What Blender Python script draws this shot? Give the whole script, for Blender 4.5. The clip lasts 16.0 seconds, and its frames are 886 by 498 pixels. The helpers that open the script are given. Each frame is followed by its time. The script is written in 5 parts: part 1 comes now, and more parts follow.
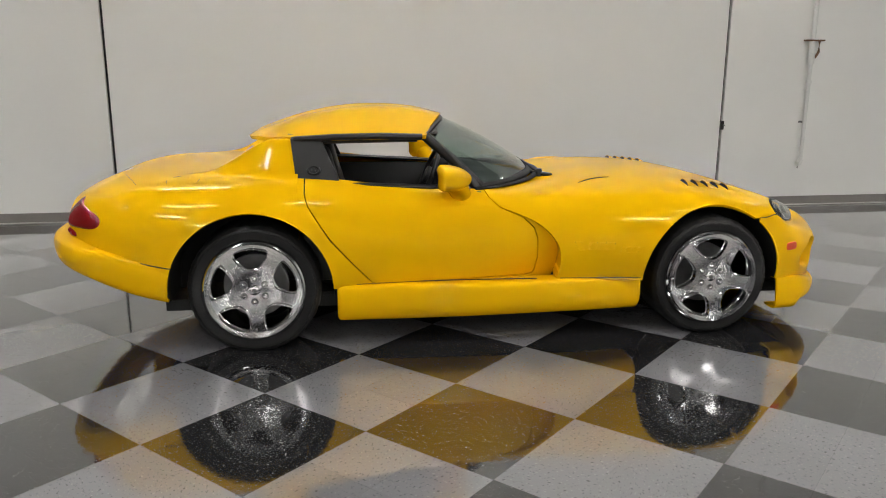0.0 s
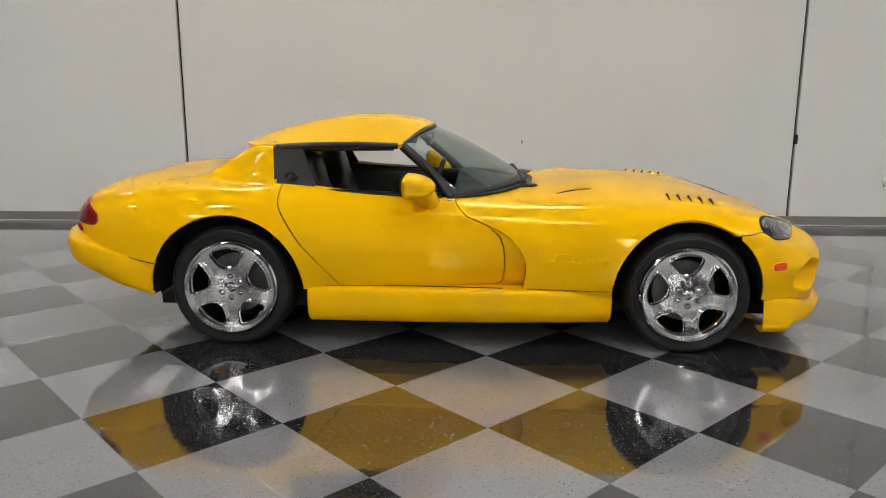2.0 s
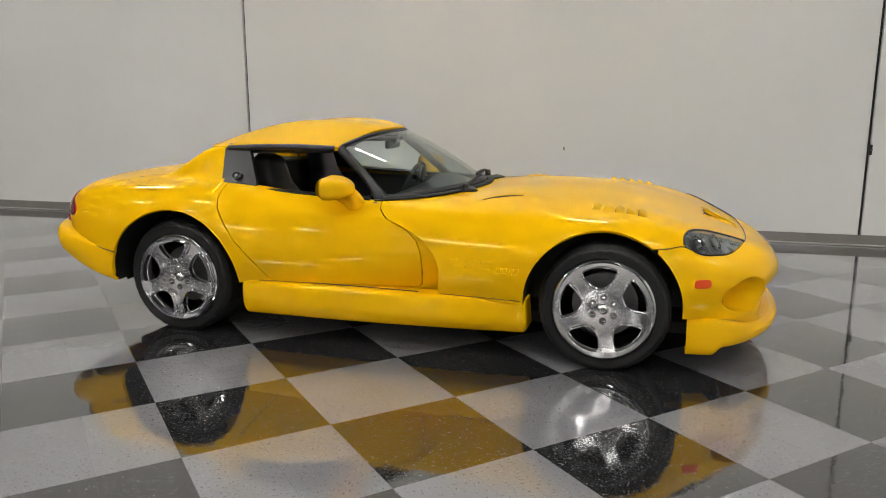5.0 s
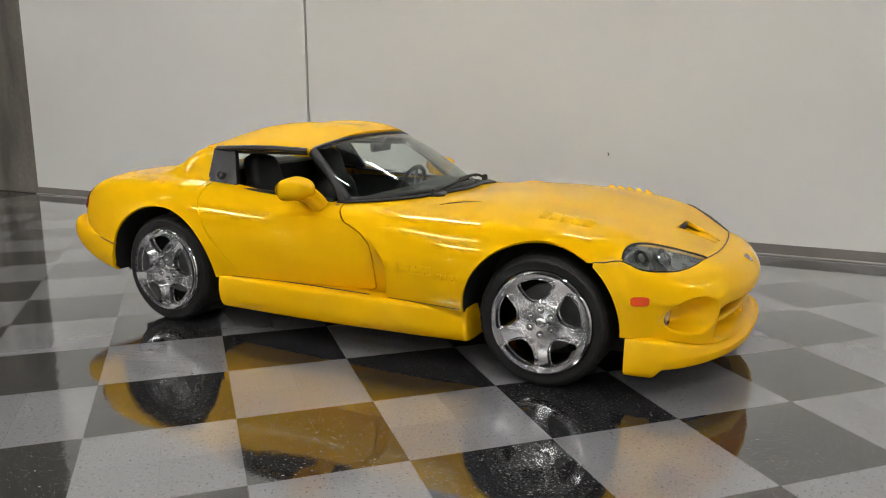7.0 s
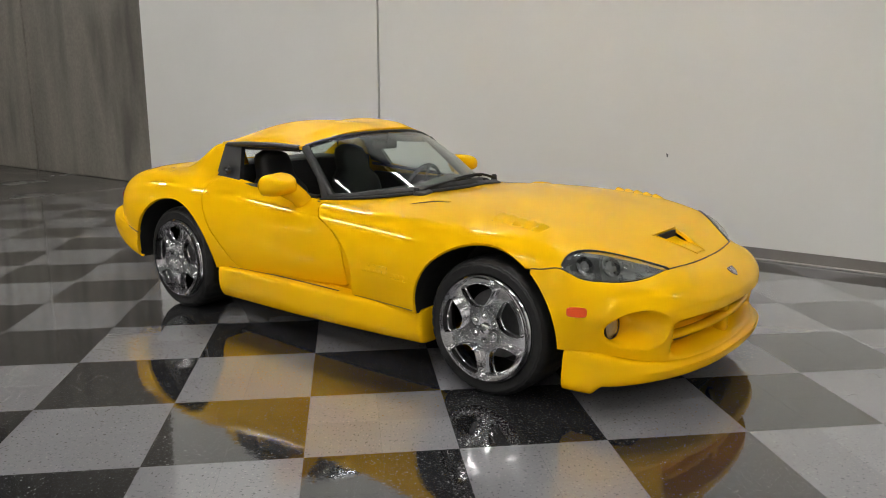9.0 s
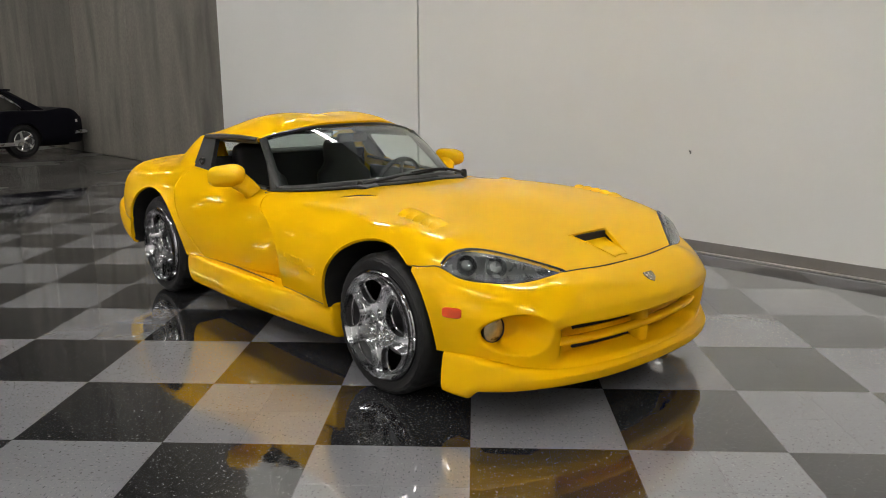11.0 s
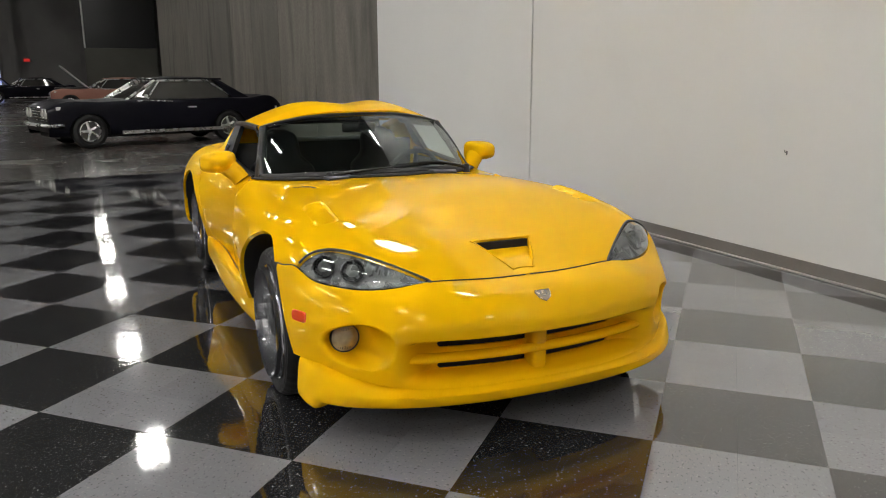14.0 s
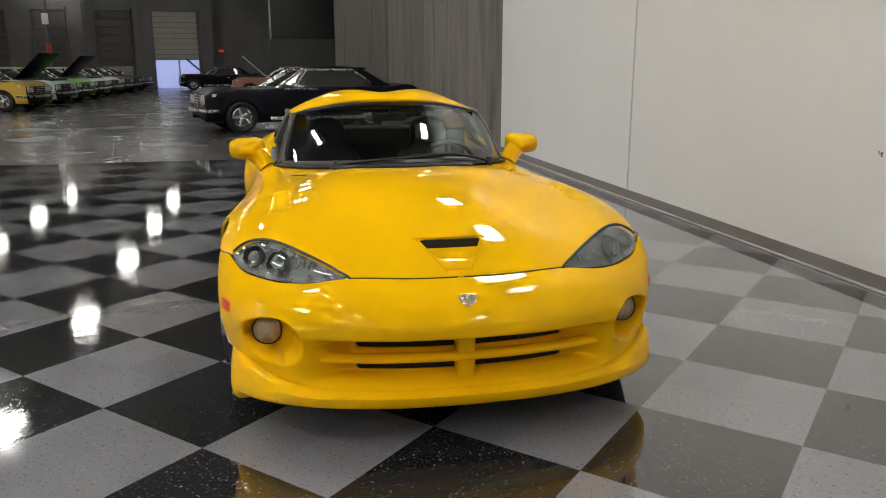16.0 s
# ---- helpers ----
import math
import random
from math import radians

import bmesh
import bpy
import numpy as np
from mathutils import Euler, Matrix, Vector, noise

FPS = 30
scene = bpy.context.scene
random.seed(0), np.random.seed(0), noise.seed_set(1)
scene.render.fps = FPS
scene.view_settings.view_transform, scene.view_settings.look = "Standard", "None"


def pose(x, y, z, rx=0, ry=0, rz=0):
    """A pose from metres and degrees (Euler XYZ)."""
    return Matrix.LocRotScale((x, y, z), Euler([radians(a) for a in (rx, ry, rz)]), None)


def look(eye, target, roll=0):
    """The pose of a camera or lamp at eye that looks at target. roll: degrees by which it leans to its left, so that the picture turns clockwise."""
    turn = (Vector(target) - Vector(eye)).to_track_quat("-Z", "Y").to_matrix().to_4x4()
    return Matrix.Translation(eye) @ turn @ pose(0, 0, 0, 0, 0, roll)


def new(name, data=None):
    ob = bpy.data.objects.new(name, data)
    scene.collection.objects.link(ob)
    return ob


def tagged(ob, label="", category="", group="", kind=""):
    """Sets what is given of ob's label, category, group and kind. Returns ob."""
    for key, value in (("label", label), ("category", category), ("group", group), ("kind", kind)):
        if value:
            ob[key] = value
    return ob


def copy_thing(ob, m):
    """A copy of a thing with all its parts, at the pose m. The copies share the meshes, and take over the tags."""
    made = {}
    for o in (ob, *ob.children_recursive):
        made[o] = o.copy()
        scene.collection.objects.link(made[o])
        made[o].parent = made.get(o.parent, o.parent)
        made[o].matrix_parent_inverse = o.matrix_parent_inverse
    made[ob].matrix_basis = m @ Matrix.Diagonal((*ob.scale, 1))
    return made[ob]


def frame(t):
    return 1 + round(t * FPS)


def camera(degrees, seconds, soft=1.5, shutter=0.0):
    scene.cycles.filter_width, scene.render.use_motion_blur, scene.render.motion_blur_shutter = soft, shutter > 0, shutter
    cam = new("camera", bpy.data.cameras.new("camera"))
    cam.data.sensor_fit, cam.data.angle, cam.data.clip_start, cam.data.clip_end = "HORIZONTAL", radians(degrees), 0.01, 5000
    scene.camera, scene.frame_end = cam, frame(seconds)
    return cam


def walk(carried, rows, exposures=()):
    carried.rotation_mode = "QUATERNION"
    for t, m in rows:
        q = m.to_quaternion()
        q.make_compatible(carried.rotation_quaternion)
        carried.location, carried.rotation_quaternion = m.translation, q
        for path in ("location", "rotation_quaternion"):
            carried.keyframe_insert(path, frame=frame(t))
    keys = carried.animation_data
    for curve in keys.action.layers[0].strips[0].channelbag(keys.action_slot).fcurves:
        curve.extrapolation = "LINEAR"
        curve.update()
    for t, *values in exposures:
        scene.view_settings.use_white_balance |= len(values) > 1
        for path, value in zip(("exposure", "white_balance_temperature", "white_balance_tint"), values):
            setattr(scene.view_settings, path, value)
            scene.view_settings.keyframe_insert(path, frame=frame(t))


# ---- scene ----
cam = camera(60.3, 16.0, soft=1.0)
PATH = [
    (0, (0.103, -0.22, 1.394), (-1.072, 1.335, 0.944), 0.2),
    (0.5, (0.306, -0.077, 1.397), (-0.946, 1.419, 0.954), 0.2),
    (1, (0.508, 0.042, 1.398), (-0.816, 1.476, 0.962), 0.1),
    (1.5, (0.678, 0.182, 1.394), (-0.71, 1.556, 0.964), 0.1),
    (2, (0.827, 0.325, 1.393), (-0.619, 1.64, 0.971), 0.1),
    (2.5, (0.978, 0.476, 1.394), (-0.52, 1.734, 0.976), 0.1),
    (3, (1.164, 0.625, 1.401), (-0.378, 1.829, 0.989), 0.1),
    (3.5, (1.307, 0.793, 1.384), (-0.278, 1.943, 0.977), 0.0),
    (4, (1.433, 0.982, 1.383), (-0.191, 2.078, 0.98), 0.0),
    (4.2, (1.474, 1.052, 1.375), (-0.167, 2.124, 0.976), -0.0),
    (6.3, (1.9, 1.981, 1.388), (0.09, 2.726, 0.98), -0.0),
    (6.5, (1.934, 2.063, 1.373), (0.11, 2.778, 0.973), 0.1),
    (7, (2.012, 2.3, 1.39), (0.154, 2.925, 0.99), 0.1),
    (7.5, (2.058, 2.531, 1.376), (0.171, 3.059, 0.977), 0.1),
    (8, (2.087, 2.758, 1.38), (0.176, 3.192, 0.98), 0.1),
    (8.5, (2.119, 2.987, 1.375), (0.19, 3.325, 0.969), 0.1),
    (9, (2.166, 3.239, 1.39), (0.223, 3.486, 0.985), 0.0),
    (9.2, (2.186, 3.329, 1.386), (0.239, 3.543, 0.981), 0.0),
    (11.3, (2.108, 4.435, 1.376), (0.157, 4.302, 0.954), -0.2),
    (11.5, (2.08, 4.532, 1.377), (0.133, 4.366, 0.952), -0.2),
    (12, (2.0, 4.758, 1.377), (0.063, 4.503, 0.949), -0.2),
    (12.5, (1.902, 4.978, 1.37), (-0.019, 4.626, 0.938), -0.2),
    (13, (1.798, 5.22, 1.384), (-0.1, 4.765, 0.95), -0.2),
    (13.5, (1.692, 5.441, 1.368), (-0.176, 4.878, 0.928), -0.2),
    (14, (1.584, 5.672, 1.366), (-0.244, 4.993, 0.925), -0.2),
    (14.5, (1.474, 5.89, 1.366), (-0.312, 5.109, 0.919), -0.1),
    (15, (1.34, 6.104, 1.368), (-0.394, 5.217, 0.914), -0.2),
    (15.5, (1.172, 6.273, 1.373), (-0.508, 5.291, 0.91), -0.1),
    (16, (1.024, 6.406, 1.353), (-0.598, 5.332, 0.889), -0.1),
]
walk(cam, [(t, look(eye, target, roll)) for t, eye, target, roll in PATH],
     exposures=[(0, 0), (3.5, 0.02), (8, 0.03), (12, 0.06), (16, 0.12)])


# ---------------------------------------------------------------- world and light
world = bpy.data.worlds.new("hall_air")
scene.world = world
world.use_nodes = True
world.node_tree.nodes["Background"].inputs[0].default_value = (0.8, 0.88, 1.0, 1)
world.node_tree.nodes["Background"].inputs[1].default_value = 0.05

# ---------------------------------------------------------------- materials


def material(name, colour, rough=0.5, metal=0.0, vary=0.12, scale=6.0, bump=0.0, bump_scale=60.0, coat=0.0,
             rough_vary=0.08, spec=0.5, second=None, second_amount=0.0, random_amount=0.0, stretch=1.0):
    """A node material: base colour with variation at two scales, roughness variation and fine relief."""
    m = bpy.data.materials.new(name)
    m.use_nodes = True
    nt = m.node_tree
    nodes, links = nt.nodes, nt.links
    b = nodes["Principled BSDF"]
    b.inputs["Metallic"].default_value = metal
    b.inputs["Coat Weight"].default_value = coat
    b.inputs["Coat Roughness"].default_value = 0.03
    b.inputs["Coat IOR"].default_value = 1.31
    b.inputs["Specular IOR Level"].default_value = spec
    tc = nodes.new("ShaderNodeTexCoord")
    big, fine = nodes.new("ShaderNodeTexNoise"), nodes.new("ShaderNodeTexNoise")
    big.inputs["Scale"].default_value, fine.inputs["Scale"].default_value = scale, bump_scale
    big.inputs["Detail"].default_value, fine.inputs["Detail"].default_value = 5, 4
    run = nodes.new("ShaderNodeMapping")
    run.inputs["Scale"].default_value = (1, 1, stretch)
    links.new(tc.outputs["Object"], run.inputs["Vector"])
    links.new(run.outputs[0], big.inputs["Vector"])
    links.new(tc.outputs["Object"], fine.inputs["Vector"])
    add = nodes.new("ShaderNodeMath")
    add.operation = "MULTIPLY_ADD"
    add.inputs[1].default_value = 0.35
    links.new(fine.outputs["Fac"], add.inputs[0])
    links.new(big.outputs["Fac"], add.inputs[2])
    ramp = nodes.new("ShaderNodeMapRange")
    ramp.inputs["From Min"].default_value, ramp.inputs["From Max"].default_value = 0.35, 1.0
    ramp.inputs["To Min"].default_value, ramp.inputs["To Max"].default_value = 1 - vary, 1 + vary
    links.new(add.outputs[0], ramp.inputs["Value"])
    mul = nodes.new("ShaderNodeMix")
    mul.data_type, mul.blend_type = "RGBA", "MULTIPLY"
    mul.inputs["Factor"].default_value = 1
    mul.inputs["A"].default_value = (*colour, 1)
    links.new(ramp.outputs[0], mul.inputs["B"])
    out = mul.outputs["Result"]
    if random_amount:
        info = nodes.new("ShaderNodeObjectInfo")
        rr = nodes.new("ShaderNodeMapRange")
        rr.inputs["To Min"].default_value, rr.inputs["To Max"].default_value = 1 - random_amount, 1 + random_amount
        links.new(info.outputs["Random"], rr.inputs["Value"])
        mr = nodes.new("ShaderNodeMix")
        mr.data_type, mr.blend_type = "RGBA", "MULTIPLY"
        mr.inputs["Factor"].default_value = 1
        links.new(out, mr.inputs["A"])
        links.new(rr.outputs[0], mr.inputs["B"])
        out = mr.outputs["Result"]
    if second:
        sp = nodes.new("ShaderNodeMapRange")
        sp.inputs["From Min"].default_value, sp.inputs["From Max"].default_value = 0.52, 0.68
        links.new(big.outputs["Fac"], sp.inputs["Value"])
        k = nodes.new("ShaderNodeMath")
        k.operation = "MULTIPLY"
        k.inputs[1].default_value = second_amount
        links.new(sp.outputs[0], k.inputs[0])
        mx = nodes.new("ShaderNodeMix")
        mx.data_type = "RGBA"
        links.new(k.outputs[0], mx.inputs["Factor"])
        links.new(out, mx.inputs["A"])
        mx.inputs["B"].default_value = (*second, 1)
        out = mx.outputs["Result"]
    links.new(out, b.inputs["Base Color"])
    rv = nodes.new("ShaderNodeMapRange")
    rv.inputs["From Min"].default_value, rv.inputs["From Max"].default_value = 0.3, 0.7
    rv.inputs["To Min"].default_value, rv.inputs["To Max"].default_value = max(0.01, rough - rough_vary), min(1, rough + rough_vary)
    links.new(big.outputs["Fac"], rv.inputs["Value"])
    links.new(rv.outputs[0], b.inputs["Roughness"])
    if bump:
        bp = nodes.new("ShaderNodeBump")
        bp.inputs["Strength"].default_value, bp.inputs["Distance"].default_value = bump, 0.004
        links.new(fine.outputs["Fac"], bp.inputs["Height"])
        links.new(bp.outputs[0], b.inputs["Normal"])
    return m


def glass(name, tint=(1, 1, 1), rough=0.0):
    m = bpy.data.materials.new(name)
    m.use_nodes = True
    b = m.node_tree.nodes["Principled BSDF"]
    b.inputs["Base Color"].default_value = (*tint, 1)
    b.inputs["Transmission Weight"].default_value = 1
    b.inputs["Roughness"].default_value = rough
    b.inputs["IOR"].default_value = 1.45
    return m


def glow(name, colour, strength):
    m = bpy.data.materials.new(name)
    m.use_nodes = True
    b = m.node_tree.nodes["Principled BSDF"]
    b.inputs["Base Color"].default_value = (0.9, 0.9, 0.9, 1)
    b.inputs["Emission Color"].default_value = (*colour, 1)
    b.inputs["Emission Strength"].default_value = strength
    return m


def vinyl(name, colour, fleck_light, fleck_dark):
    """Waxed vinyl composition tile with short light and dark streaks."""
    m = bpy.data.materials.new(name)
    m.use_nodes = True
    nt = m.node_tree
    nodes, links = nt.nodes, nt.links
    b = nodes["Principled BSDF"]
    geo = nodes.new("ShaderNodeNewGeometry")
    info = nodes.new("ShaderNodeObjectInfo")
    turn = nodes.new("ShaderNodeVectorRotate")
    turn.rotation_type = "Z_AXIS"
    ang = nodes.new("ShaderNodeMath")
    ang.operation = "MULTIPLY"
    ang.inputs[1].default_value = 6.28
    links.new(info.outputs["Random"], ang.inputs[0])
    links.new(geo.outputs["Position"], turn.inputs["Vector"])
    links.new(ang.outputs[0], turn.inputs["Angle"])
    stretch = nodes.new("ShaderNodeMapping")
    stretch.inputs["Scale"].default_value = (1, 0.55, 1)
    links.new(turn.outputs[0], stretch.inputs["Vector"])
    n1, n2, n3 = (nodes.new("ShaderNodeTexNoise") for _ in range(3))
    for n, s in ((n1, 120), (n2, 105), (n3, 1.3)):
        n.inputs["Scale"].default_value = s
        n.inputs["Detail"].default_value = 3
    links.new(stretch.outputs[0], n1.inputs["Vector"])
    links.new(stretch.outputs[0], n2.inputs["Vector"])
    links.new(geo.outputs["Position"], n3.inputs["Vector"])
    shift = nodes.new("ShaderNodeVectorMath")
    shift.inputs[1].default_value = (7.3, 3.1, 0)
    links.new(stretch.outputs[0], shift.inputs[0])
    links.new(shift.outputs[0], n2.inputs["Vector"])

    def fleck(n, lo, hi):
        r = nodes.new("ShaderNodeMapRange")
        r.inputs["From Min"].default_value, r.inputs["From Max"].default_value = lo, hi
        links.new(n.outputs["Fac"], r.inputs["Value"])
        return r.outputs[0]

    a = nodes.new("ShaderNodeMix")
    a.data_type = "RGBA"
    a.inputs["A"].default_value, a.inputs["B"].default_value = (*colour, 1), (*fleck_light, 1)
    links.new(fleck(n1, 0.635, 0.665), a.inputs["Factor"])
    c = nodes.new("ShaderNodeMix")
    c.data_type = "RGBA"
    c.inputs["B"].default_value = (*fleck_dark, 1)
    links.new(a.outputs["Result"], c.inputs["A"])
    links.new(fleck(n2, 0.61, 0.67), c.inputs["Factor"])
    rr = nodes.new("ShaderNodeMapRange")
    rr.inputs["To Min"].default_value, rr.inputs["To Max"].default_value = 0.94, 1.06
    links.new(info.outputs["Random"], rr.inputs["Value"])
    mr = nodes.new("ShaderNodeMix")
    mr.data_type, mr.blend_type = "RGBA", "MULTIPLY"
    mr.inputs["Factor"].default_value = 1
    links.new(c.outputs["Result"], mr.inputs["A"])
    links.new(rr.outputs[0], mr.inputs["B"])
    links.new(mr.outputs["Result"], b.inputs["Base Color"])
    rv = nodes.new("ShaderNodeMapRange")
    rv.inputs["From Min"].default_value, rv.inputs["From Max"].default_value = 0.3, 0.7
    rv.inputs["To Min"].default_value, rv.inputs["To Max"].default_value = FLOOR_ROUGH
    links.new(n3.outputs["Fac"], rv.inputs["Value"])
    links.new(rv.outputs[0], b.inputs["Roughness"])
    b.inputs["Specular IOR Level"].default_value = FLOOR_SPEC
    b.inputs["Coat Weight"].default_value, b.inputs["Coat Roughness"].default_value = 1.0, 0.045
    b.inputs["Coat IOR"].default_value = 1.5
    wob = nodes.new("ShaderNodeTexNoise")
    wob.inputs["Scale"].default_value, wob.inputs["Detail"].default_value = 9, 3
    links.new(geo.outputs["Position"], wob.inputs["Vector"])
    bp = nodes.new("ShaderNodeBump")
    bp.inputs["Strength"].default_value, bp.inputs["Distance"].default_value = 0.12, 0.004
    links.new(wob.outputs["Fac"], bp.inputs["Height"])
    scuff = nodes.new("ShaderNodeTexNoise")
    scuff.inputs["Scale"].default_value, scuff.inputs["Detail"].default_value = 55, 4
    links.new(stretch.outputs[0], scuff.inputs["Vector"])
    fine = nodes.new("ShaderNodeBump")
    fine.inputs["Strength"].default_value, fine.inputs["Distance"].default_value = 0.06, 0.0012
    links.new(scuff.outputs["Fac"], fine.inputs["Height"])
    links.new(bp.outputs[0], fine.inputs["Normal"])
    links.new(fine.outputs[0], b.inputs["Normal"])
    links.new(fine.outputs[0], b.inputs["Coat Normal"])
    return m


FLOOR_ROUGH, FLOOR_SPEC = (0.04, 0.09), 0.6
TILE_LIGHT = vinyl("light_grey_vinyl", (0.222, 0.224, 0.240), (0.30, 0.30, 0.305), (0.11, 0.11, 0.115))
TILE_DARK = vinyl("charcoal_vinyl", (0.022, 0.022, 0.024), (0.26, 0.26, 0.25), (0.012, 0.012, 0.012))
CONCRETE_FLOOR = material("polished_concrete", (0.080, 0.076, 0.071), 0.24, vary=0.3, scale=0.7, second=(0.085, 0.082, 0.078), second_amount=0.6)
WALL_WHITE = material("white_wall_paint", (0.80, 0.795, 0.775), 0.45, vary=0.035, scale=0.6, bump=0.15, bump_scale=220)
CONCRETE = material("raw_concrete", (0.195, 0.178, 0.154), 0.8, vary=0.5, scale=1.1, stretch=0.22, random_amount=0.16, bump=0.4, bump_scale=22, second=(0.060, 0.056, 0.051), second_amount=0.75)
HALL_DARK = material("dark_hall_paint", (0.125, 0.120, 0.117), 0.8, vary=0.3, scale=0.6)
CEILING = material("ceiling_deck", (0.07, 0.07, 0.068), 0.7, vary=0.1, scale=1)
# kept pale so that the unseen south wall fills the car's flank with light
SOUTH_WALL = material("pale_bounce_paint", (0.70, 0.69, 0.67), 0.6, vary=0.1, scale=0.6)
TOE = material("pale_vinyl_toe", (0.42, 0.40, 0.38), 0.4, vary=0.1)
SKIRT = material("grey_vinyl_baseboard", (0.205, 0.19, 0.178), 0.5, vary=0.1)
BLACK_GAP = material("black_rubber_joint", (0.012, 0.012, 0.012), 0.6)
YELLOW = material("yellow_car_paint", (0.87, 0.480, 0.003), 0.45, vary=0.008, coat=0.7, rough_vary=0.02, spec=0.0)
TYRE = material("tyre_rubber", (0.009, 0.009, 0.0095), 0.6, spec=0.4, vary=0.2, bump=0.2, bump_scale=200)
ALLOY = material("satin_polished_alloy", (0.66, 0.66, 0.67), 0.17, metal=1.0, vary=0.04, rough_vary=0.03)
CHROME = material("polished_alloy", (0.70, 0.70, 0.71), 0.08, metal=1.0, vary=0.03, rough_vary=0.015)
DARK_METAL = material("brake_iron", (0.20, 0.20, 0.20), 0.45, metal=0.8, vary=0.2, scale=20)
BLACK_TRIM = material("black_satin_trim", (0.007, 0.007, 0.0075), 0.42, vary=0.15)
BLACK_HOLE = material("black_plastic", (0.006, 0.006, 0.006), 0.7)
LEATHER = material("black_leather", (0.014, 0.014, 0.015), 0.45, vary=0.2, bump=0.3, bump_scale=180)
RED_LENS = material("red_lamp_lens", (0.24, 0.004, 0.006), 0.2, coat=0.5, vary=0.1)
AMBER = material("amber_lamp_lens", (0.78, 0.07, 0.004), 0.25, coat=0.5, vary=0.1)
LAMP_GREY = material("grey_reflector", (0.09, 0.092, 0.095), 0.25, metal=0.7, vary=0.3, scale=14)
HOUSING = material("silver_lamp_housing", (0.15, 0.152, 0.155), 0.28, metal=0.55, vary=0.25, scale=14)
FOG_LENS = material("ribbed_fog_lens", (0.50, 0.42, 0.27), 0.15, metal=0.5, coat=1.0, vary=0.2, scale=40)
CLEAR = glass("clear_glass", (0.93, 0.97, 0.95))
SCREEN = glass("tinted_windscreen", (0.62, 0.71, 0.68))
WHITE_PAINT = material("white_enamel", (0.7, 0.7, 0.68), 0.4, vary=0.05)
DIM_TUBE = material("unlit_tube", (0.6, 0.6, 0.58), 0.3)
TUBE = glow("lit_tube", (1.0, 0.97, 0.92), 48)
# slightly weaker glow for the west lamps, set only to darken that end
TUBE_WEST = glow("west_lit_tube", (1.0, 0.97, 0.92), 44)

# ---------------------------------------------------------------- mesh helpers


def mesh_object(name, verts, faces, mat, parent=None, smooth=False, label=""):
    me = bpy.data.meshes.new(name)
    me.from_pydata([tuple(map(float, v)) for v in verts], [], [tuple(f) for f in faces])
    me.validate()
    me.materials.append(mat)
    if smooth:
        me.shade_smooth()
    ob = new(name, me)
    if parent:
        ob.parent = parent
    if label:
        ob["label"] = label
    return ob


def part(name, bm, mat, parent, label="", smooth=True, angle=40):
    me = bpy.data.meshes.new(name)
    if smooth:
        for e in bm.edges:
            if len(e.link_faces) == 2 and e.calc_face_angle(0) > radians(angle):
                e.smooth = False
    bm.to_mesh(me)
    bm.free()
    if smooth:
        me.shade_smooth()
    me.materials.append(mat)
    ob = new(name, me)
    ob.parent = parent
    if label:
        ob["label"] = label
    return ob


def empty(name, m, label, category, group="", kind=""):
    ob = new(name)
    ob.empty_display_size = 0.2
    ob.matrix_world = m
    return tagged(ob, label, category, group, kind)


def box_bm(size, at=(0, 0, 0), bevel=0.0, segments=2, turn=None):
    bm = bmesh.new()
    bmesh.ops.create_cube(bm, size=1)
    bmesh.ops.scale(bm, vec=size, verts=bm.verts)
    if bevel:
        bmesh.ops.bevel(bm, geom=bm.edges[:], offset=bevel, segments=segments, affect="EDGES", profile=0.5)
    if turn is not None:
        bmesh.ops.transform(bm, matrix=turn, verts=bm.verts)
    bmesh.ops.translate(bm, vec=at, verts=bm.verts)
    return bm


def lathe_bm(profile, n=48, axis="y"):
    """Turns a list of (radius, along) round an axis."""
    bm = bmesh.new()
    rings = []
    for r, a in profile:
        ring = []
        for i in range(n):
            w = 2 * math.pi * i / n
            c, s = r * math.cos(w), r * math.sin(w)
            ring.append(bm.verts.new((c, a, s) if axis == "y" else ((c, s, a) if axis == "z" else (a, c, s))))
        rings.append(ring)
    for p, q in zip(rings, rings[1:]):
        for i in range(n):
            bm.faces.new((p[i], p[(i + 1) % n], q[(i + 1) % n], q[i]))
    bmesh.ops.remove_doubles(bm, verts=bm.verts, dist=1e-6)
    bmesh.ops.recalc_face_normals(bm, faces=bm.faces)
    return bm


def tube_bm(points, radius, n=8, closed=False, flat=None):
    """A round bar along points; radius may be one number or one per point."""
    bm = bmesh.new()
    pts = [Vector(p) for p in points]
    radii = radius if hasattr(radius, "__len__") else [radius] * len(pts)
    rings = []
    up = Vector((0, 0, 1))
    for i, p in enumerate(pts):
        a = pts[(i - 1) % len(pts)] if closed or i else p
        b = pts[(i + 1) % len(pts)] if closed or i < len(pts) - 1 else p
        d = (b - a).normalized()
        if abs(d.dot(up)) > 0.98:
            side = d.cross(Vector((1, 0, 0))).normalized()
        else:
            side = d.cross(up).normalized()
        top = side.cross(d)
        k = flat or 1
        rings.append([bm.verts.new(p + float(radii[i]) * (math.cos(w) * side + k * math.sin(w) * top)) for w in (2 * math.pi * j / n for j in range(n))])
    for i in range(len(rings) if closed else len(rings) - 1):
        p, q = rings[i], rings[(i + 1) % len(rings)]
        for j in range(n):
            bm.faces.new((p[j], p[(j + 1) % n], q[(j + 1) % n], q[j]))
    if not closed:
        bm.faces.new(rings[0][::-1])
        bm.faces.new(rings[-1])
    bmesh.ops.recalc_face_normals(bm, faces=bm.faces)
    return bm


